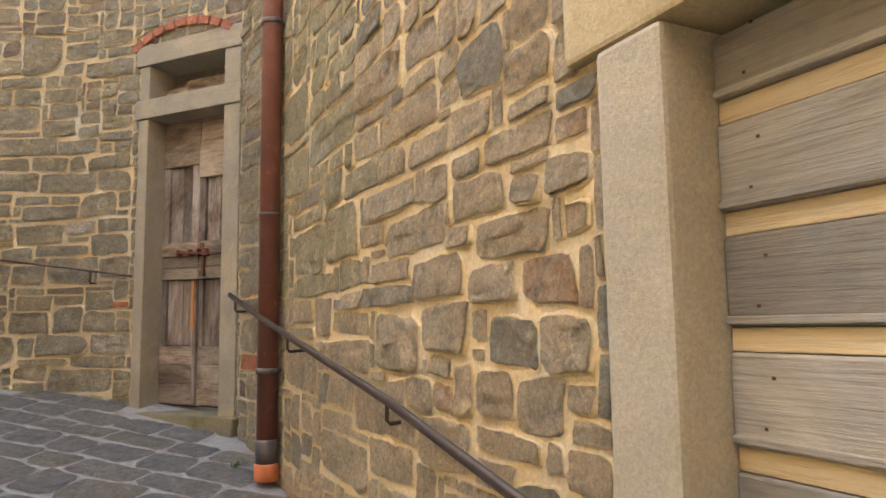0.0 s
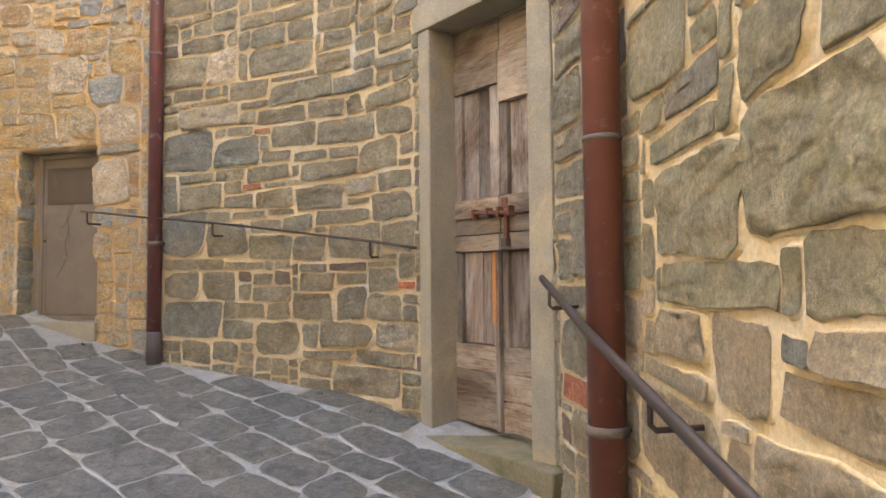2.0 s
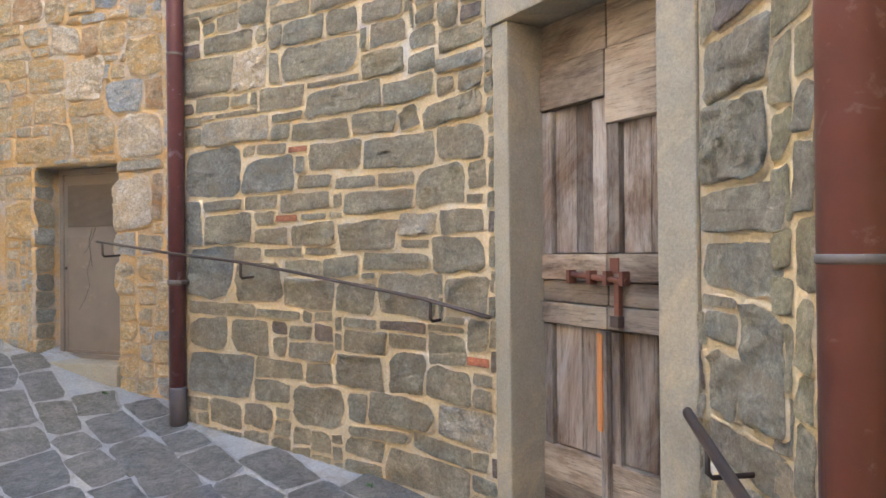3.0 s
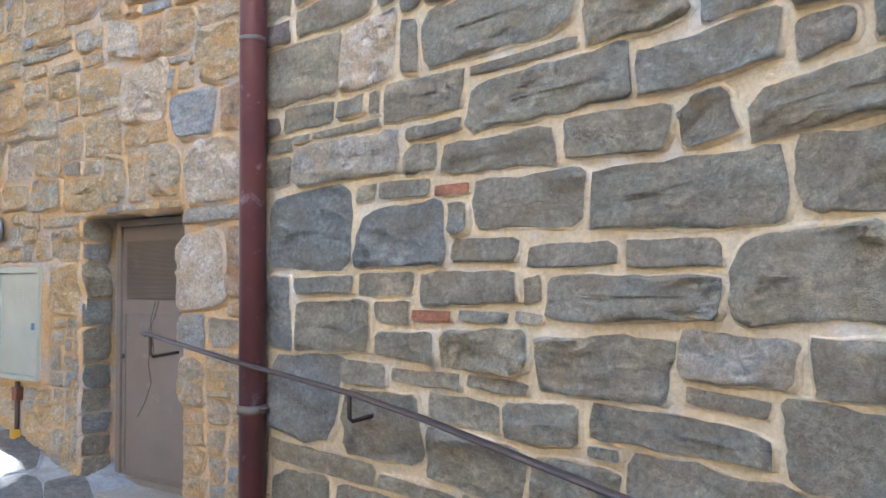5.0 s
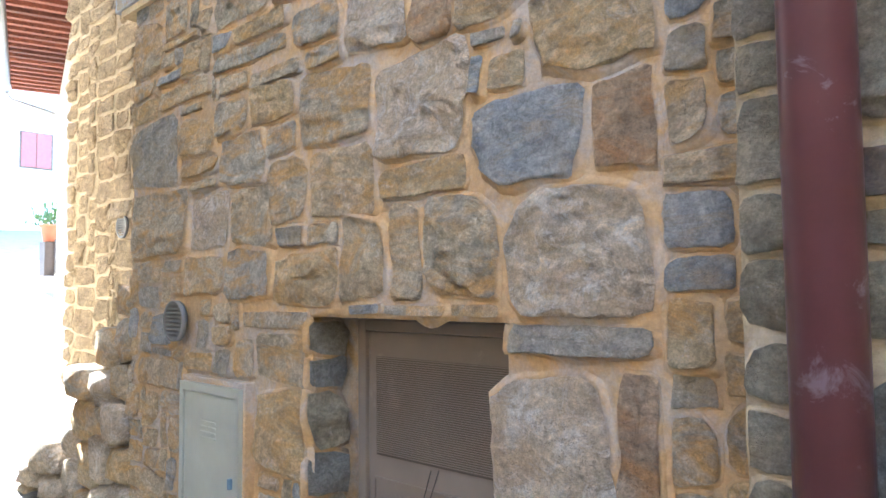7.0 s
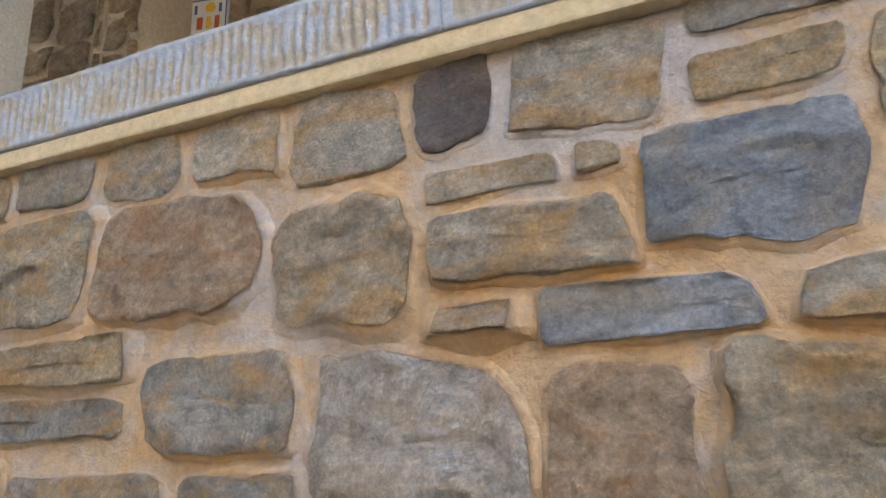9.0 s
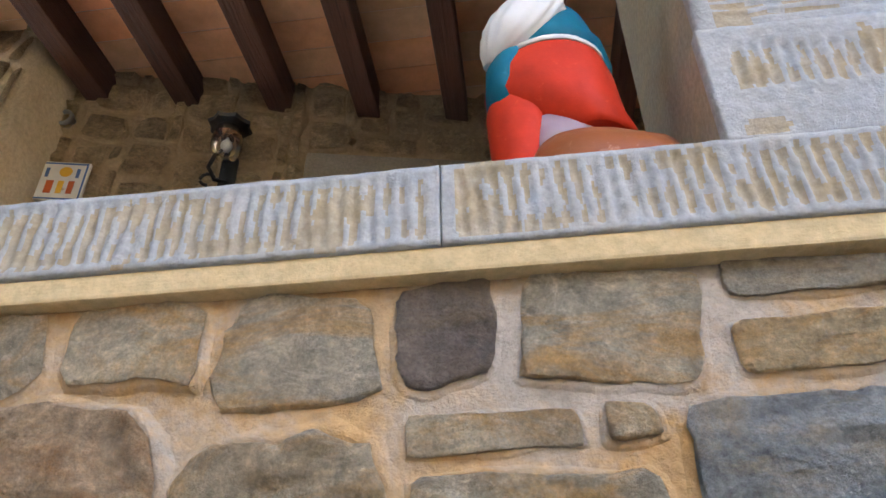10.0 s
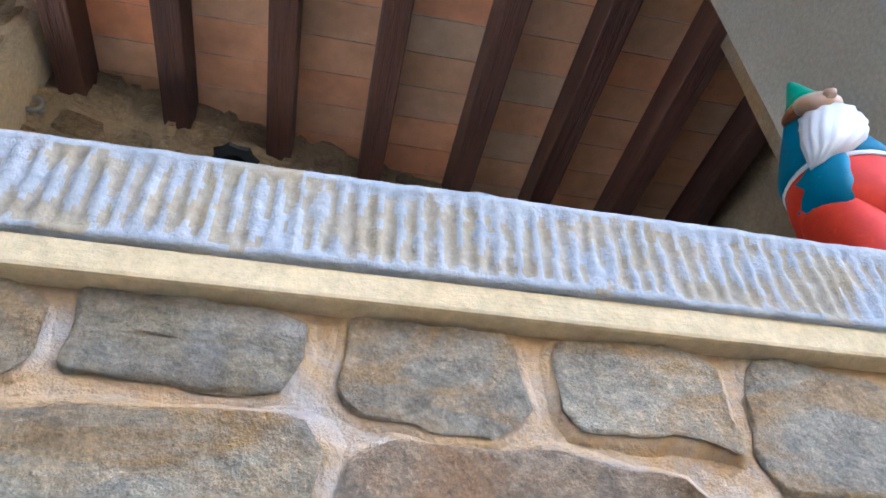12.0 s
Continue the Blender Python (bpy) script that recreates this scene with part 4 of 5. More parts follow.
# ---- downpipes ----
def downpipe(x, y, foot, top, r, material, clamps, collars, lead_to, clay=None, wall=(0, 1), label=""):
    p = thing("downpipe", label, "downpipe", (x, y, foot), group="downpipes")
    part("pipe", turned([(r, lead_to - foot), (r, top - foot)], 28), material, p, smooth=True)
    part("shoe", turned([(r * 1.04, 0.0 if not clay else clay - foot), (r * 1.06, lead_to - foot - 0.01), (r * 1.0, lead_to - foot + 0.005)], 28), LEAD, p, "grey lower section", smooth=True)
    if clay:
        part("foot_collar", turned([(r * 1.12, 0.0), (r * 1.16, 0.01), (r * 1.16, clay - foot - 0.01), (r * 1.08, clay - foot + 0.004)], 28), CLAY, p, "terracotta foot collar", smooth=True)
    for z in collars:
        part("collar", turned([(r * 1.01, z - foot - 0.008), (r * 1.05, z - foot - 0.005), (r * 1.05, z - foot + 0.005), (r * 1.01, z - foot + 0.008)], 28), VERDIGRIS, p, "tarnished joint ring", smooth=True)
    for z in clamps:
        c = part("clamp", turned([(r * 1.02, z - foot - 0.016), (r * 1.12, z - foot - 0.014), (r * 1.12, z - foot + 0.014), (r * 1.02, z - foot + 0.016)], 28), VERDIGRIS, p, "green tarnished pipe clamp", smooth=True)
        part("stud", tube([(wall[0] * r, wall[1] * r, z - foot), (wall[0] * (r + 0.09), wall[1] * (r + 0.09), z - foot)], 0.006), IRON, c)
        part("bolt", box(wall[1] * r * 1.05, -wall[0] * r - 0.012, z - foot - 0.008, wall[1] * r * 1.05 + 0.03, -wall[0] * r + 0.012, z - foot + 0.008, 0.002), IRON, c)
    return p


downpipe(-.447, 3.475, .775, 6.6, .056, COPPER, [1.347, 3.3], [2.197], .985, .862, (.97, .25), "red-brown painted downpipe with a grey shoe and terracotta foot")
downpipe(-3.485, 5.424, 1.205, 6.6, .047, COPPER_2, [2.05, 4.1], [3.35], 1.45, None, (0.15, .98), "glossy plum downpipe with a tarnished clamp")

# ---- handrails ----
def handrail(points, radius, flat, brackets, label, drop, depth):
    h = thing("handrail", label, "handrail", points[0], group="handrails")
    o = Vector(points[0])
    part("bar", tube([Vector(p) - o for p in points], radius, 10, flat), IRON, h, smooth=True)
    for (x, y, z), (nx, ny) in brackets:
        a = Vector((x, y, z)) - o
        part("bracket", tube([a, a + Vector((0, 0, -drop + 0.012)), a + Vector((-nx * 0.012, -ny * 0.012, -drop)), a + Vector((-nx * depth, -ny * depth, -drop + 0.006))], 0.007, 8), IRON, h, "bent iron bracket", smooth=True)
    return h


handrail([(-.712, 4.154, 1.788), (-.503, 3.437, 1.642), (-.325, 2.87, 1.53), (-.005, 1.854, 1.332), (.19, 1.10, 1.185), (.42, .15, 1.0)], .017, 0.75,
         [((-.665, 3.98, 1.752), (-.93, -.36)), ((-.34, 2.93, 1.54), (-.97, -.25)), ((-.01, 1.87, 1.335), (-.97, -.25)), ((.235, .92, 1.15), (-.97, -.25))], "brown iron handrail on bent brackets", .075, .12)
handrail([(-1.45, 4.83, 1.955), (-1.80, 5.01, 2.01), (-2.67, 5.235, 2.13), (-2.94, 5.285, 2.165), (-3.5, 5.352, 2.222), (-4.085, 5.43, 2.292)], .0075, 2.3,
         [((-1.76, 4.99, 2.0), (-.4, -.9)), ((-2.95, 5.288, 2.166), (-.17, -.98)), ((-4.04, 5.424, 2.286), (0, -1))], "thin grey-brown iron handrail on bent brackets", .085, .13)

# stones in the reveal of the steel door's opening
zr = 1.5
while zr < 2.78:
    hr = min(rng.uniform(.10, .19), 2.80 - zr)
    me = stone_mesh(rng, .145, hr - .012, .014, 13, .36)
    me.materials.append(BLUE if rng.random() < .6 else GREY)
    me.materials.append(MORTAR_D)
    ob = new("stone", me)
    ob.parent = left_wall.ob
    ob.matrix_world = Matrix(((0, 1, 0, -4.955), (-1, 0, 0, 5.785), (0, 0, 1, zr + hr / 2), (0, 0, 0, 1)))
    zr += hr

# ---- metal door, meter box, vents ----
md = thing("door_3", "closed taupe steel cupboard door with a mesh vent", "door", (-4.885, 5.86, 1.50), kind="structure")
W, H = 0.70, 1.305
for x0, x1, z0, z1 in ((0, .035, 0, H), (W - .035, W, 0, H), (.035, W - .035, H - .035, H), (.035, W - .035, 0, .03)):
    part("frame", box(x0, -.01, z0, x1, .05, z1, .003), STEEL, md)
leaf = part("leaf", box(.037, .002, .032, W - .037, .03, H - .037, .003), STEEL, md)
for x0, x1, z0, z1 in ((.06, W - .06, .05, .84), ):
    for a in ((x0, x1, z0, z0 + .008), (x0, x1, z1 - .008, z1), (x0, x0 + .008, z0 + .008, z1 - .008), (x1 - .008, x1, z0 + .008, z1 - .008)):
        part("raised_bead", box(a[0], -.003, a[2], a[1], .003, a[3], .001), STEEL, leaf)
vent = part("vent_mesh", box(.075, -.002, .905, W - .075, .001, 1.195), MESH_DARK, leaf, "dark perforated vent panel")
bars = bmesh.new()
for i in range(46):
    z = .912 + i * .0062
    box(.08, -.0055, z, W - .08, -.0025, z + .0026, 0, bars)
part("louvre", bars, STEEL, vent)
part("lock", turned([(.012, 0), (.012, .01), (.008, .012)], 12), IRON, leaf).matrix_local = pose(.055, .0, .62, 90)
for pts in ([(.30, .895), (.27, .80), (.29, .70), (.25, .60), (.27, .50), (.22, .40), (.17, .33)], [(.33, .90), (.30, .82), (.25, .74), (.22, .72)], [(.285, .70), (.30, .63)]):
    part("twig", tube([(x, -.006 - .004 * math.sin(i), z) for i, (x, z) in enumerate(pts)], .0016, 5), CABLE, leaf, "dry creeper stem")
solo("door_sill", box(-4.97, 5.675, 1.36, -4.19, 5.92, 1.498, .012, wear=.008, cuts=3), DRESSED_GREY, "worn grey stone sill under the steel door", "sill", kind="structure")
solo("door_head", box(-4.99, 5.735, 2.817, -4.20, 6.0, 2.90, .01, wear=.01, cuts=3), DRESSED_OCHRE, "rough stone head over the steel door", "lintel", kind="structure")
# dark sheet added for the shade deep in the recess
solo("door_closet", box(-4.97, 5.97, 1.4, -4.21, 6.0, 2.83), DARK, "added dark sheet for the shade at the back of the steel door's recess", "wall", kind="structure")

mb = thing("meter_box", "brushed steel meter box let into the wall, closed", "meter box", (-5.655, 5.69, 1.988))
w, h = .39, .585
for x0, x1, z0, z1 in ((0, .022, 0, h), (w - .022, w, 0, h), (.022, w - .022, h - .03, h), (.022, w - .022, 0, .022)):
    part("frame", box(x0, -.02, z0, x1, .06, z1, .002), GALV, mb)
lid = part("door", box(.024, -.012, .024, w - .024, .0, h - .032, .003), GALV, mb)
for i in range(4):
    part("louvre", box(.14, -.016, .40 + i * .018, .24, -.011, .407 + i * .018, .001), GALV, lid)
part("lock", box(w - .056, -.026, .26, w - .042, -.012, .295, .003), BLUE_LOCK, lid, "blue lock")
part("back", box(.002, .061, .002, w - .002, .065, h - .002), DARK, mb)
surr = bmesh.new()
for x0, x1, z0, z1 in ((-.014, 0, -.014, h + .02), (w, w + .014, -.014, h + .02), (0, w, h, h + .02), (0, w, -.014, 0)):
    box(x0, -.004, z0, x1, .05, z1, .004, surr)
part("mortar_frame", surr, MORTAR_D, mb, "mortar fillet round the box")
gp = thing("gas_pipe", "gas pipe with a yellow tap in a wall slot", "pipe", (-5.50, 5.70, 1.60))
part("pipe", tube([(0, 0, .37), (0, 0, .06)], .012), IRON, gp, smooth=True)
part("fitting", box(-.022, -.02, .27, .022, .02, .34, .006), RUSTY, gp, "copper fitting")
part("tap", box(-.015, -.03, .07, .015, .015, .12, .005), GAS_YELLOW, gp, "yellow tap")


def round_vent(x, y, z, r, label):
    v = thing("wall_vent", label, "vent", (x, y, z), group="round vents")
    ring = turned([(r, 0), (r, .02), (r * .86, .02), (r * .86, .004)], 28)
    p = part("ring", ring, GRILLE, v, smooth=True)
    p.matrix_local = pose(0, 0, 0, 90)
    for i in range(9):
        zz = -r * .8 + i * r * .2
        half = math.sqrt(max(0, (r * .86) ** 2 - zz * zz))
        part("slat", box(-half, -.018, zz - .003, half, -.004, zz + .003, .001), GRILLE, v)
    part("back", box(-r * .6, -.003, -r * .6, r * .6, .0, r * .6), DARK, v)


round_vent(-5.70, 5.683, 2.785, .075, "grey slatted round vent in the ochre wall")
round_vent(-8.45, 6.645, 3.375, .09, "grey slatted round vent in the set-back wall")

# ---- loggia ----
def tooled(w, h, margin, pitch, upright, out=0.0055, low=None):
    """A front face, w wide and h high in x and z, chiselled inside its margins."""
    bm = bmesh.new()
    nx, nz = (int(w / (pitch / 6)), max(6, int(h / .007))) if upright else (max(8, int(w / .02)), int(h / (pitch / 4)))
    grid = []
    for i in range(nx + 1):
        col = []
        for j in range(nz + 1):
            x, z = w * i / nx, h * j / nz
            inside = margin < x < w - margin and (low or margin) < z < h - margin
            s = x if upright else z
            o = z if upright else x
            wob = noise.noise(Vector((s * 4, o * 14, 0.5))) * 1.6 + noise.noise(Vector((s * 30, o * 60, 3))) * 0.9
            phase = s / pitch + wob / 6.28
            stroke = 0.5 + 0.5 * math.sin(2 * math.pi * phase)
            pit = 0.5 + 0.9 * noise.noise(Vector((math.floor(phase - 0.25) * 7.31, o * (75 if upright else 26), 1.7)))
            y = out * max(0.0, stroke ** 0.7 * (0.45 + 0.75 * pit) + 0.35 * noise.noise(Vector((x * 90, z * 90, 4)))) if inside else 0.0
            y += noise.noise(Vector((x * 40, z * 40, 2))) * .002 + noise.noise(Vector((x * 9, z * 9, 5))) * .002
            col.append(bm.verts.new((x, y, z)))
        grid.append(col)
    for i in range(nx):
        for j in range(nz):
            f = bm.faces.new((grid[i][j], grid[i + 1][j], grid[i + 1][j + 1], grid[i][j + 1]))
            mid = f.calc_center_median()
            if mid.y > out * 0.45 + 0.005 * noise.noise(Vector((mid.x * 14, mid.z * 26, 8))):
                f.material_index = 1
    rim = [grid[i][0] for i in range(nx + 1)] + [grid[nx][j] for j in range(1, nz + 1)] + [grid[i][nz] for i in range(nx - 1, -1, -1)] + [grid[0][j] for j in range(nz - 1, 0, -1)]
    deep = [bm.verts.new((v.co.x, 0.02, v.co.z)) for v in rim]
    for k in range(len(rim)):
        n = (k + 1) % len(rim)
        bm.faces.new((rim[k], deep[k], deep[n], rim[n]))
    return bm


def tooled_block(name, x0, x1, y0, y1, z0, z1, margin, pitch, upright, parent=None, label="", category="", side=None, low=None):
    t_ = thing(name, label, category, (x0, y0, z0), kind="structure") if parent is None else parent
    off = Vector((x0, y0, z0)) if parent is not None else Vector((0, 0, 0))
    if parent is not None:
        off = Vector((x0, y0, z0)) - parent.matrix_world.translation
    f = tooled(x1 - x0, z1 - z0, margin, pitch, upright, low=low)
    bmesh.ops.translate(f, vec=off, verts=f.verts)
    part("tooled_face", f, [SLAB_MAT, GROOVE], t_, smooth=True)
    b_ = box(.0, .0202, .0, x1 - x0, y1 - y0, z1 - z0)
    bmesh.ops.translate(b_, vec=off, verts=b_.verts)
    part("block", b_, side or SLAB_MAT, t_)
    return t_


ZS, ZT = 4.117, 4.217
tooled_block("parapet_slab", -6.33, -4.6008, 5.695, 6.02, ZS, ZT, .012, .0172, True, label="pale parapet slab with a chiselled front edge", category="parapet")
tooled_block("parapet_slab", -4.5992, -3.63, 5.695, 6.02, ZS, ZT, .012, .0172, True, label="pale parapet slab with a chiselled front edge", category="parapet")
solo("parapet_bed", box(-6.28, 5.699, 4.086, -3.64, 6.0, 4.1165, .004, wear=.004, cuts=6), BED, "ochre mortar bed under the parapet slabs", "mortar bed", kind="structure")
tooled_block("pier_base", -4.298, -4.03, 5.70, 6.035, ZT + .001, 4.39, .03, .0172, True, low=.075, label="pale tooled stone base of the loggia pier", category="pier", side=DRESSED)
tooled_block("pier_shaft", -4.29, -4.04, 5.706, 6.03, 4.391, 5.70, .022, .019, False, label="pale tooled stone pier with a smooth brown side", category="pier", side=DRESSED)
tooled_block("pier_base", -6.098, -5.84, 5.70, 6.035, ZT + .001, 4.39, .03, .0172, True, low=.075, label="pale tooled stone base of the loggia pier", category="pier", side=DRESSED)
tooled_block("pier_shaft", -6.09, -5.847, 5.706, 6.03, 4.391, 5.70, .022, .019, False, label="pale tooled stone pier with a smooth brown side", category="pier", side=DRESSED)
# hidden floor and parapet inside, kept pale to bounce light up to the ceiling
solo("floor_loggia", box(-6.16, 6.03, 3.85, -3.3, 7.6, 3.95), RENDER, "plain unseen loggia floor, pale to bounce light onto the ceiling", "floor", kind="structure")
solo("wall_parapet", box(-6.15, 5.80, 3.9, -4.3, 6.0, 4.087), RENDER, "plain unseen inside of the parapet, pale to bounce light", "wall", kind="structure")
solo("wall_loggia_end", box(-3.56, 6.04, 3.96, -3.42, 7.7, 5.84), BACK_RENDER, "brown rough wall closing the loggia", "wall", kind="structure")
solo("wall_left_return", box(-6.17, 6.23, -0.5, -5.9, 7.0, 3.84), MORTAR_D, "end of the ochre rubble wall", "wall", kind="structure")
solo("lintel_loggia", box(-5.27, 7.02, 5.335, -4.15, 7.4, 5.49, .01, wear=.004, cuts=3), DRESSED_GREY, "stone lintel over the loggia's dark door", "lintel", kind="structure").matrix_world = Matrix.Translation((-5.27, 7.075, 0)) @ Matrix.Rotation(radians(13), 4, 'Z') @ Matrix.Translation((5.27, -7.02, 0))
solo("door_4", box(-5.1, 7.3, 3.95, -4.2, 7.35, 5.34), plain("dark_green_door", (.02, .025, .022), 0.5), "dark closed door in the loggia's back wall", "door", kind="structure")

# ceiling of terracotta tiles over dark beams
# front edge is carried out past the wall to shade its top from the sky
cm = bmesh.new()
y = 4.79
while y < 7.6:
    x = -7.735
    while x < -3.4:
        box(x + .0025, y + .0025, 5.844 + rng.uniform(-.001, .001), x + .3325, y + .1375, 5.87, .0, cm)
        x += .335
    y += .14
tiles = len(cm.faces)
box(-7.7, 4.79, 5.848, -3.4, 7.6, 5.9, 0, cm)
cm.faces.ensure_lookup_table()
for f in cm.faces[tiles:]:
    f.material_index = 1
solo("ceiling", cm, [TERRACOTTA, TILE_JOINT], "orange terracotta tile ceiling of the loggia", "ceiling", kind="structure")
beam0 = None
for x in (-7.40, -7.07, -6.735, -6.40, -6.07, -5.74, -5.39, -5.05, -4.70, -4.37, -4.03, -3.70):
    if beam0 is None:
        beam0 = solo("ceiling_beam", box(-.045, 4.80, 5.70, .045, 7.62, 5.844, .006), BEAM_WOOD, "dark stained wooden beam under the terracotta ceiling", "beam", group="loggia beams")
        beam0.matrix_world = pose(x, 0, 0)
    else:
        copy_thing(beam0, pose(x, 0, 0))

# lamp, tile plaque and pipe on the back wall
lp, ld, ln = loggia(-5.53)
lamp = thing("wall_lamp", "black wrought iron wall lamp with bulb and clear globe", "lamp", (lp.x, lp.y - .02, 5.40), rz=13)
part("back_plate", box(-.03, -.03, -.13, .03, -.005, .02, .008), BLACK_IRON, lamp)
curl = [(0, -.03, -.10), (-.03, -.07, -.12), (-.05, -.10, -.09), (-.03, -.12, -.05), (0, -.11, 0)]
part("scroll_arm", tube(curl, .008, 8), BLACK_IRON, lamp, smooth=True)
part("scroll", tube([(-.05 + .025 * math.cos(a), -.08, -.13 + .025 * math.sin(a)) for a in [i * .6 for i in range(9)]], .006, 6), BLACK_IRON, lamp)
cap = turned([(.012, .0), (.065, .01), (.07, .022), (.03, .03)], 16)
for i, v in enumerate(cap.verts):
    if v.co.xy.length > .05 and i % 2:
        v.co.xy *= 1.18
bmesh.ops.translate(cap, vec=(0, -.11, .075), verts=cap.verts)
part("crown", cap, BLACK_IRON, lamp)
part("bulb", turned([(.012, .07), (.014, .05), (.03, .02), (.033, 0), (.024, -.022), (.006, -.033)], 16, (0, -.11, .0)), BULB, lamp, "frosted bulb", smooth=True)
part("globe", turned([(.045, .075), (.056, .03), (.055, -.01), (.04, -.045), (.012, -.058)], 20, (0, -.11, 0)), GLASS, lamp, "clear glass globe", smooth=True)
tp, td, tn = loggia(-6.09)
tile = thing("tile_plaque", "square glazed tile with yellow sun and blue border", "tile", (tp.x, tp.y, 5.20), rz=13)
part("tile", box(-.085, -.03, 0, .085, -.012, .17, .003), TILE_WHITE, tile)
for x0, x1, z0, z1 in ((-.08, .08, .004, .010), (-.08, .08, .158, .164), (-.08, -.074, .010, .158), (.074, .08, .010, .158)):
    part("border", box(x0, -.0315, z0, x1, -.0295, z1), TILE_BLUE, tile)
part("sun_disc", turned([(.022, 0), (.022, .002)], 16), TILE_YELLOW, tile).matrix_local = pose(.01, -.0295, .125, 90)
for a, b_, m_ in ((-.045, -.02, TILE_RED), (-.005, .015, TILE_YELLOW), (.03, .05, TILE_RED)):
    part("motif", box(a, -.0315, .03, b_, -.0295, .085, .0008), m_, tile)
for sx in (-.052, .052):
    part("motif", box(sx - .006, -.0315, .10, sx + .006, -.0295, .140, .0008), TILE_BLUE, tile)
pp, pd, pn = loggia(-6.14)
pe = solo("pipe_end", turned([(.028, -.05), (.028, .03), (.034, .03), (.034, .045), (.024, .045), (.024, .01)], 20), PVC, "short grey pipe end in the loggia wall", "pipe", smooth=True)
pe.matrix_world = Matrix.Translation((pp.x, pp.y, 5.575)) @ pose(0, 0, 0, 90)

# ---- gnome: one plain carved figure ----
def blob(bm, slot, rings, segs=30):
    """Rings (x, y, z, rx, ry) stacked into a closed body."""
    segs = 54 if slot == 3 and len(rings) > 4 else segs
    ripple = lambda a: 1 + (0.045 * math.sin(13 * a) if segs > 30 else 0)
    vs = [[bm.verts.new((x + rx * ripple(a) * math.cos(a), y + ry * ripple(a) * math.sin(a), z)) for a in [2 * math.pi * k / segs for k in range(segs)]] for x, y, z, rx, ry in rings]
    for a, b in zip(vs, vs[1:]):
        for k in range(segs):
            f = bm.faces.new((a[k], a[(k + 1) % segs], b[(k + 1) % segs], b[k]))
            f.material_index, f.smooth = slot, True
    for ring, flip in ((vs[0], True), (vs[-1], False)):
        f = bm.faces.new(ring[::-1] if flip else ring)
        f.material_index = slot


gn = bmesh.new()
# slots: red, blue, green, white, tan, brown, mauve
blob(gn, 5, [(.055, -.03, .0, .098, .055), (.058, -.03, .03, .103, .06), (.05, -.03, .06, .09, .055), (.03, -.03, .082, .06, .042), (.02, -.03, .092, .03, .02)])
blob(gn, 5, [(-.055, -.02, .0, .04, .055), (-.055, -.02, .035, .04, .055), (-.055, -.02, .05, .03, .04)])
blob(gn, 6, [(.012, -.01, .07, .05, .045), (.008, -.008, .10, .052, .048), (.0, .0, .135, .046, .044)])
blob(gn, 0, [(-.046, .0, .028, .034, .042), (-.049, .0, .07, .036, .046), (-.049, .0, .12, .043, .053), (-.044, .006, .17, .046, .052), (-.036, .012, .225, .046, .052)])
blob(gn, 0, [(.042, .0, .112, .054, .050), (.040, .0, .118, .060, .056), (.020, .008, .15, .074, .068), (.0, .01, .185, .090, .078), (-.003, .01, .22, .089, .076), (-.004, .01, .25, .083, .072), (-.004, .01, .262, .078, .068)])
blob(gn, 1, [(-.062, .002, .165, .02, .04), (-.062, .002, .20, .03, .055), (-.056, .002, .24, .033, .06), (-.045, .002, .262, .03, .055)])
blob(gn, 3, [(-.003, .01, .250, .084, .074), (-.003, .01, .258, .084, .074)])
blob(gn, 1, [(-.002, .012, .256, .080, .072), (.0, .014, .285, .080, .072), (.002, .018, .315, .072, .066), (.003, .02, .35, .057, .054), (.002, .02, .385, .042, .042), (.0, .02, .40, .034, .036)])
blob(gn, 1, [(.068, .01, .215, .012, .022), (.068, .012, .26, .020, .03), (.058, .015, .31, .024, .03), (.04, .018, .345, .018, .024)])
blob(gn, 3, [(.066, -.004, .195, .012, .02), (.067, -.002, .214, .014, .022)])
blob(gn, 3, [(-.080, -.034, .238, .008, .010), (-.066, -.044, .255, .026, .022), (-.047, -.046, .283, .043, .030), (-.028, -.042, .315, .049, .035), (-.013, -.032, .343, .046, .037), (-.006, -.020, .368, .038, .036), (-.003, -.012, .388, .030, .030)])
blob(gn, 4, [(-.020, -.044, .362, .018, .010), (-.018, -.046, .376, .027, .016), (-.012, -.034, .392, .034, .024), (-.006, -.020, .408, .036, .030)])
blob(gn, 4, [(-.024, -.062, .372, .006, .006), (-.024, -.064, .380, .009, .008), (-.022, -.060, .389, .006, .006)])
blob(gn, 5, [(.0, .0, .402, .040, .039), (.0, .0, .408, .043, .042), (.0, .0, .415, .040, .039)])
blob(gn, 2, [(.0, .0, .412, .040, .039), (.0, .0, .437, .031, .030), (.0, .002, .465, .019, .019), (.0, .004, .490, .009, .009), (.0, .004, .502, .002, .002)])
for v in gn.verts:
    v.co += Vector((noise.noise(v.co * 22), noise.noise(v.co * 22 + Vector((5, 0, 0))), 0)) * .006
bmesh.ops.recalc_face_normals(gn, faces=gn.faces[:])
gnome = solo("gnome_statue", gn, [GN_RED, GN_BLUE, GN_GREEN, GN_WHITE, GN_SKIN, GN_BROWN, GN_MAUVE], "painted gnome, red trousers, blue jacket, green hat, on the parapet", "statue")
gnome.matrix_world = pose(-4.458, 5.82, ZT + .001)

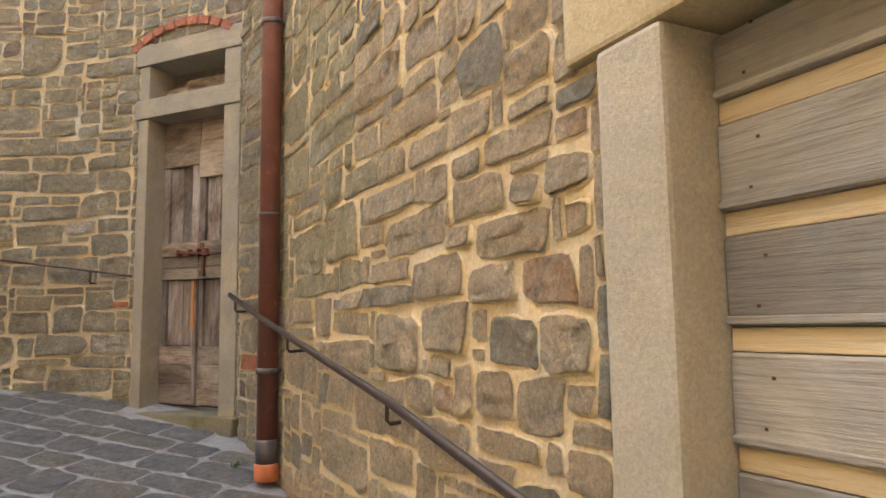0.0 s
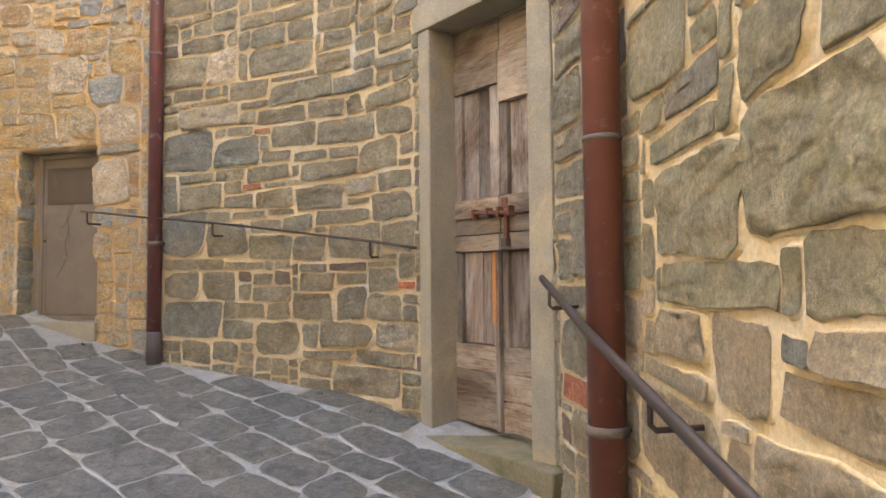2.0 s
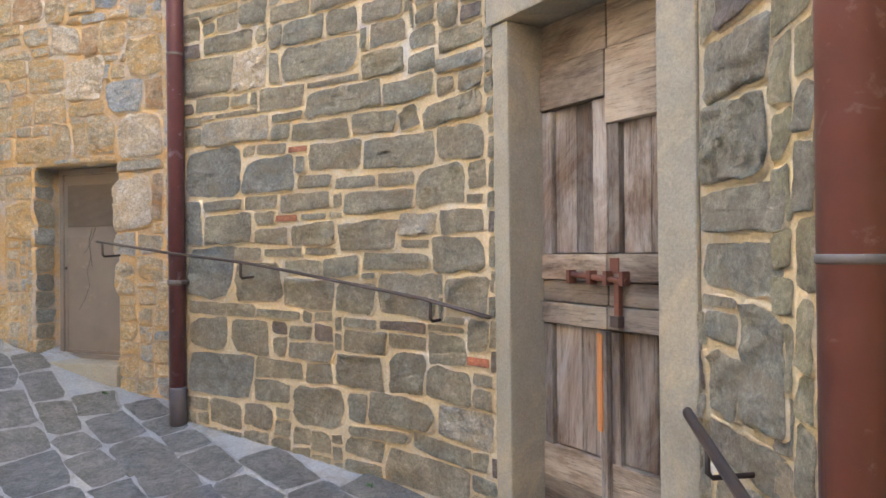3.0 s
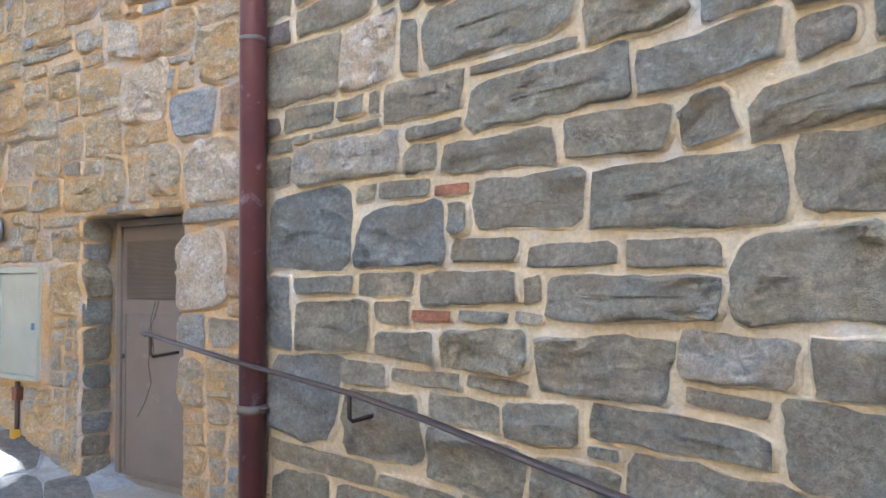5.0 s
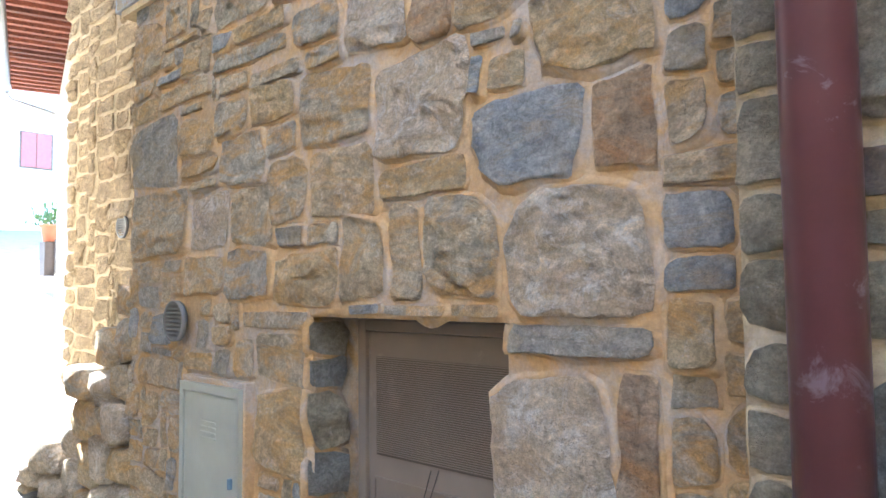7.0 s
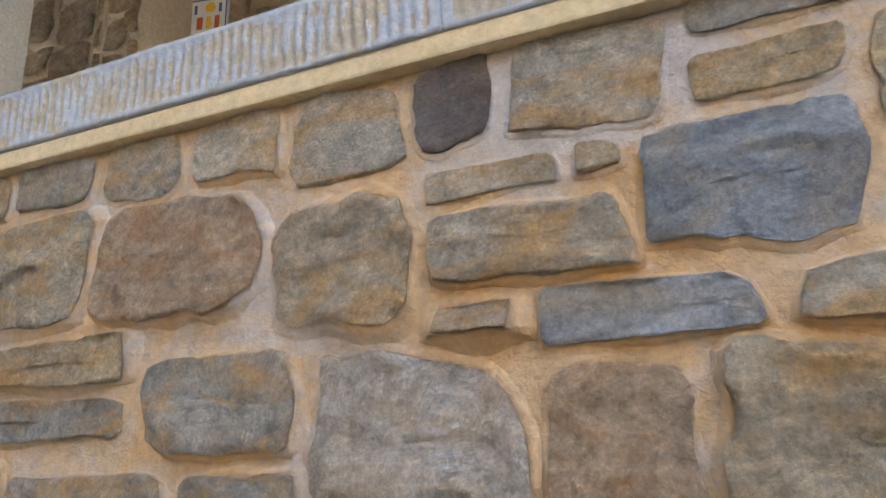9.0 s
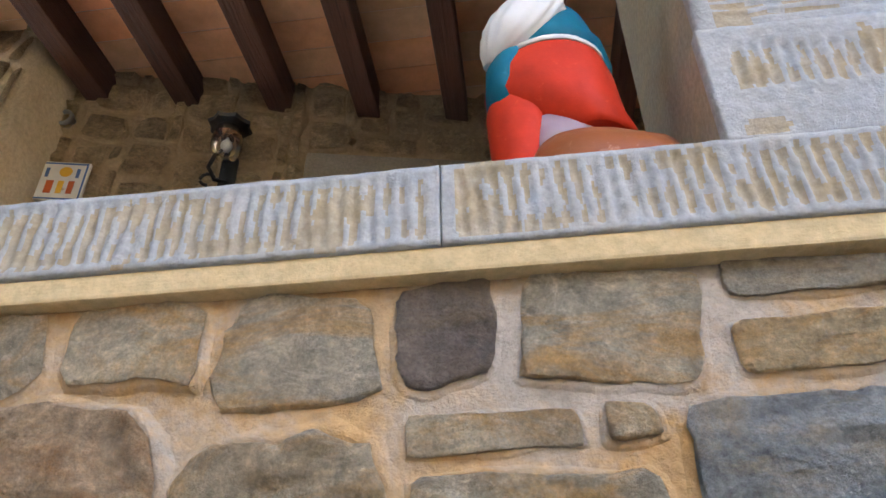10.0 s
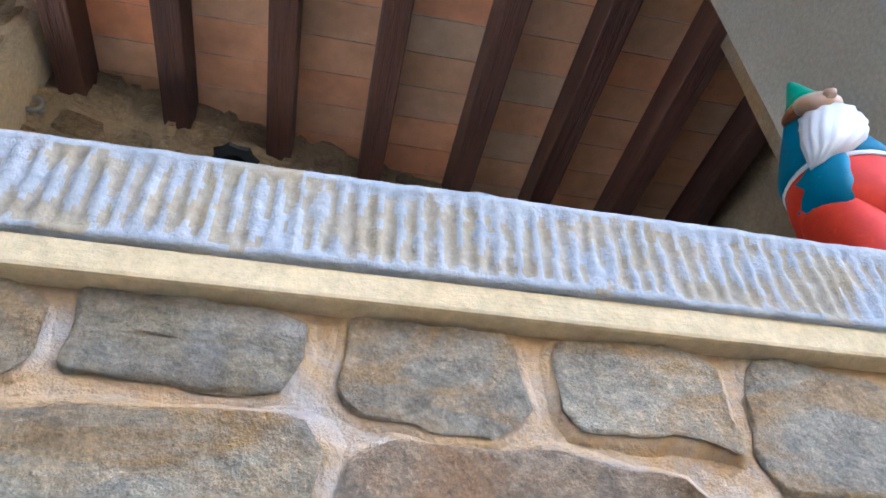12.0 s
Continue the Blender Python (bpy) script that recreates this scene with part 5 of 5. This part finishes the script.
# ---- sunlit buttress at the corner ----
def rock(rng, w, d, h):
    bm = bmesh.new()
    bmesh.ops.create_icosphere(bm, subdivisions=2, radius=1)
    o = Vector((rng.uniform(0, 50), rng.uniform(0, 50), 0))
    for v in bm.verts:
        c = v.co
        q = Vector([math.copysign(abs(a) ** 0.4, a) for a in c])
        v.co = Vector((q.x * w / 2, q.y * d / 2, q.z * h / 2)) * (0.93 + 0.16 * noise.noise(c * 1.6 + o) + 0.12 * noise.noise(c * 4 + o))
    return bm


butt = thing("wall_buttress", "stepped buttress of rough sunlit ochre stones", "buttress", (-6.3, 6.0, 1.5), kind="structure")
steps = [(-6.17, 3.0), (-6.35, 2.88), (-6.55, 2.6), (-6.8, 2.4), (-7.0, 2.2), (-7.25, 2.02), (-7.5, 1.95)]
for (xa, za), (xb, zb) in zip(steps, steps[1:]):
    part("core", box(xb + 6.3, -.15, -.5, xa + 6.3, .55, zb - 1.52, .01, wear=.01, cuts=2), MORTAR_D, butt)
    z = 1.5
    while z < zb:
        hgt = rng.uniform(.13, .24)
        r_ = part("stone", rock(rng, (xa - xb) * 1.12, .30, hgt), WARM if rng.random() < .6 else PALE, butt, smooth=True)
        r_.matrix_local = pose((xa + xb) / 2 + 6.3 + rng.uniform(-.03, .03), -.17 + rng.uniform(-.03, .03), z + hgt / 2 - 1.5, 0, 0, rng.uniform(-8, 8))
        z += hgt * .93
    # pale stone on caps and some courses puts extra sun brightness into the colour
    r_ = part("cap_stone", rock(rng, (xa - xb) * 1.15, .6, .2), PALE, butt, smooth=True)
    r_.matrix_local = pose((xa + xb) / 2 + 6.3, .1, zb - 1.5 - .02)

# ---- up the street ----
def oriented(name, a, b, z0, z1, thick, material, label, category="wall"):
    a, b = Vector((*a, 0)), Vector((*b, 0))
    d = b - a
    ob = solo(name, box(0, 0, z0, d.length, thick, z1), material, label, category, kind="structure")
    ob.matrix_world = Matrix.Translation(a) @ Matrix.Rotation(math.atan2(d.y, d.x), 4, 'Z')
    return ob


oriented("wall_roughcast", (-14.0, 8.05), (-9.55, 6.72), 1.0, 6.2, .6, ROUGHCAST, "sunlit roughcast house wall up the street")
ang = math.atan2(6.72 - 8.05, -9.55 + 14.0)
eave = thing("roof_eave", "eave of red-brown rafters and boards with a zinc gutter", "eave", (-14.0, 8.05, 5.75), rz=math.degrees(ang))
part("roof_boards", box(-.2, -.62, .10, 4.7, .3, .13), ROOF_WOOD, eave)
for i in range(24):
    part("rafter", box(-.15 + i * .2, -.60, .02, -.08 + i * .2, .2, .098, .004), ROOF_WOOD, eave)
part("gutter", tube([(-.3, -.68, .05), (4.8, -.68, .09)], .075, 12), GUTTER, eave, "grey zinc gutter", smooth=True)
part("downpipe", tube([(-.2, -.68, .0), (-.2, -.6, -.12), (.05, -.05, -.32)], .035, 8), GUTTER, eave, smooth=True)
house = thing("house", "pale rendered house with faded red shutters far up the street", "house", (-27, 10, 2))
part("wall", box(-.6, -8, -1, 0, 8, 8.2), RENDER, house)
part("roof", box(-1.5, -8.5, 8.2, .7, 8.5, 8.45, .03), ROOF_WOOD, house)
for y0 in (1.35, 4.6, -3.4):
    w_ = part("window", box(-.02, y0 - .05, 4.7, .02, y0 + .9, 5.85, .004), DARK, house)
    for s0 in (0, .43):
        sh = part("shutter", box(.022, y0 + s0, 4.75, .05, y0 + s0 + .40, 5.8, .004), SHUTTER, w_, "faded red louvred shutter")
oriented("wall_stairs", (-15.3, 8.45), (-13.9, 8.0), 1.5, 3.15, .3, ROUGHCAST, "low stair wall under the flower pot")
pot = thing("flower_pot", "terracotta flower pot with a leafy green plant", "plant", (-14.75, 8.22, 3.65))
part("pot", turned([(.10, 0), (.14, .22), (.155, .22), (.155, .26), (.13, .26)], 16), FLOWER_POT, pot, smooth=True)
lv = bmesh.new()
for i in range(130):
    a, el, r = rng.uniform(0, 6.28), rng.uniform(-.2, 1.4), rng.uniform(.08, .34)
    c = Vector((r * math.cos(a) * math.cos(el), r * math.sin(a) * math.cos(el), .3 + r * math.sin(el) * .9))
    m3 = Euler((rng.uniform(0, 6), rng.uniform(0, 6), 0)).to_matrix()
    q = [lv.verts.new(c + m3 @ Vector(p)) for p in ((-.05, 0, 0), (0, .025, .008), (.05, 0, 0), (0, -.025, .008))]
    lv.faces.new(q)
part("leaves", lv, LEAF, pot)
part("stand", box(-.12, -.12, -.52, .12, .12, -.002, .01), IRON, pot, "dark post under the pot")
rail = thing("railing", "thin dark stair railing beside the flower pot", "railing", (-15.1, 8.4, 3.15))
for i in range(5):
    part("baluster", tube([(i * .25, -i * .08, 0), (i * .25, -i * .08, .5)], .012, 6), IRON, rail)
part("top_bar", tube([(0, 0, .5), (1.0, -.32, .5)], .016, 6), IRON, rail)

# ---- weeds at the foot of the walls ----
def weed(x, y, size, n, label):
    bm = bmesh.new()
    for i in range(n):
        a, lean = rng.uniform(0, 6.28), rng.uniform(.2, 1.0)
        l = size * rng.uniform(.5, 1)
        d = Vector((math.cos(a) * lean, math.sin(a) * lean, 1)).normalized()
        side = d.cross(Vector((0, 0, 1))).normalized() * size * .12
        o = Vector((rng.uniform(-1, 1), rng.uniform(-1, 1), 0)) * size * .3
        v = [bm.verts.new(p) for p in (o - side * .3, o + d * l * .5 - side, o + d * l, o + d * l * .5 + side, o + side * .3)]
        bm.faces.new(v)
    ob = solo("weed", bm, LEAF, label, "weed", group="weeds at the wall foot")
    ob.matrix_world = pose(x, y, ground_z(x, y) - .004)
    return ob


for x, y, sz in ((-2.12, 5.12, .05), (-1.75, 4.93, .045), (-.62, 3.72, .06), (-4.2, 5.58, .05)):
    weed(x, y, sz, 16, "small green weed growing from a paving joint")

# ---- drain cover ----
dz = ground_z(-3.35, 5.02)
cover = thing("drain_cover", "round grey drain cover set in the paving", "drain cover", (-3.35, 5.02, dz - .002))
fall = Vector((-(ground_z(-3.3, 5.02) - ground_z(-3.4, 5.02)) / .1, -(ground_z(-3.35, 5.07) - ground_z(-3.35, 4.97)) / .1, 1)).normalized()
cover.matrix_world = Matrix.Translation((-3.35, 5.02, dz)) @ Vector((0, 0, 1)).rotation_difference(fall).to_matrix().to_4x4()
part("ring", turned([(.15, 0), (.15, .016), (.125, .016), (.125, .008)], 28), PAVER, cover)
part("lid", turned([(.12, 0), (.12, .012), (.05, .015)], 28), PAVER, cover)

# ---- paving stones ----
def paving(rng):
    ax = Vector((math.cos(radians(152)), math.sin(radians(152))))
    ay = Vector((-ax.y, ax.x))
    o = Vector((0.3, 1.0))
    rest = []
    v = -6.0
    while v < 6.0:
        h = rng.uniform(.19, .30)
        u = -3.0 + rng.uniform(0, .3)
        while u < 10.0:
            w = rng.uniform(.24, .48)
            c = o + ax * (u + w / 2) + ay * (v + h / 2)
            u += w
            if on_street(c):
                rest.append((c, w, h, rng.uniform(-5, 5)))
        v += h
    near = lambda c: -5.2 < c[0].x < .4 and 1.0 < c[0].y < 5.7
    first = [r for r in rest if near(r)][:300]
    ids = set(id(r) for r in first)
    far = []
    for r in rest:
        c, w, h, turn = r
        me = stone_mesh(rng, w - .012, h - .012, .011 * rng.uniform(.8, 1.2), 20, .2, False, FLAT, .004)
        e = .05
        n = Vector((-(ground_z(c.x + e, c.y) - ground_z(c.x - e, c.y)) / (2 * e), -(ground_z(c.x, c.y + e) - ground_z(c.x, c.y - e)) / (2 * e), 1)).normalized()
        t1 = Vector((math.cos(radians(152 + turn)), math.sin(radians(152 + turn)), 0))
        t1 = (t1 - n * t1.dot(n)).normalized()
        t2 = t1.cross(n)
        m = Matrix(((t1.x, n.x, t2.x, c.x), (t1.y, n.y, t2.y, c.y), (t1.z, n.z, t2.z, ground_z(c.x, c.y) + .003), (0, 0, 0, 1)))
        if id(r) in ids:
            me.materials.append(PAVER)
            me.materials.append(PAVING_JOINT)
            ob = new("paving_stone", me)
            ob.parent = ground
            ob.matrix_world = m
        else:
            far.append((me, m))
    bm = bmesh.new()
    for me, m in far:
        me.transform(m)
        bm.from_mesh(me)
        bpy.data.meshes.remove(me)
    part("paving_stones", bm, [PAVER, PAVING_JOINT], ground, smooth=True)
    tagged(bpy.data.objects["paving_stones"], kind="stuff")


def on_street(c):
    if c.x < -6.1:
        return c.y < 6.4
    if c.x < -3.6:
        return c.y < 5.62
    for a, b in zip(BEND, BEND[1:]):
        d = (b - a).normalized()
        n = Vector((-d.y, d.x))
        s = (c - a).dot(d)
        if -0.05 <= s <= (b - a).length + 0.05 and (c - a).dot(n) > 0.10:
            return (c - a).dot(n) < 4.5
    return False


paving(rng)
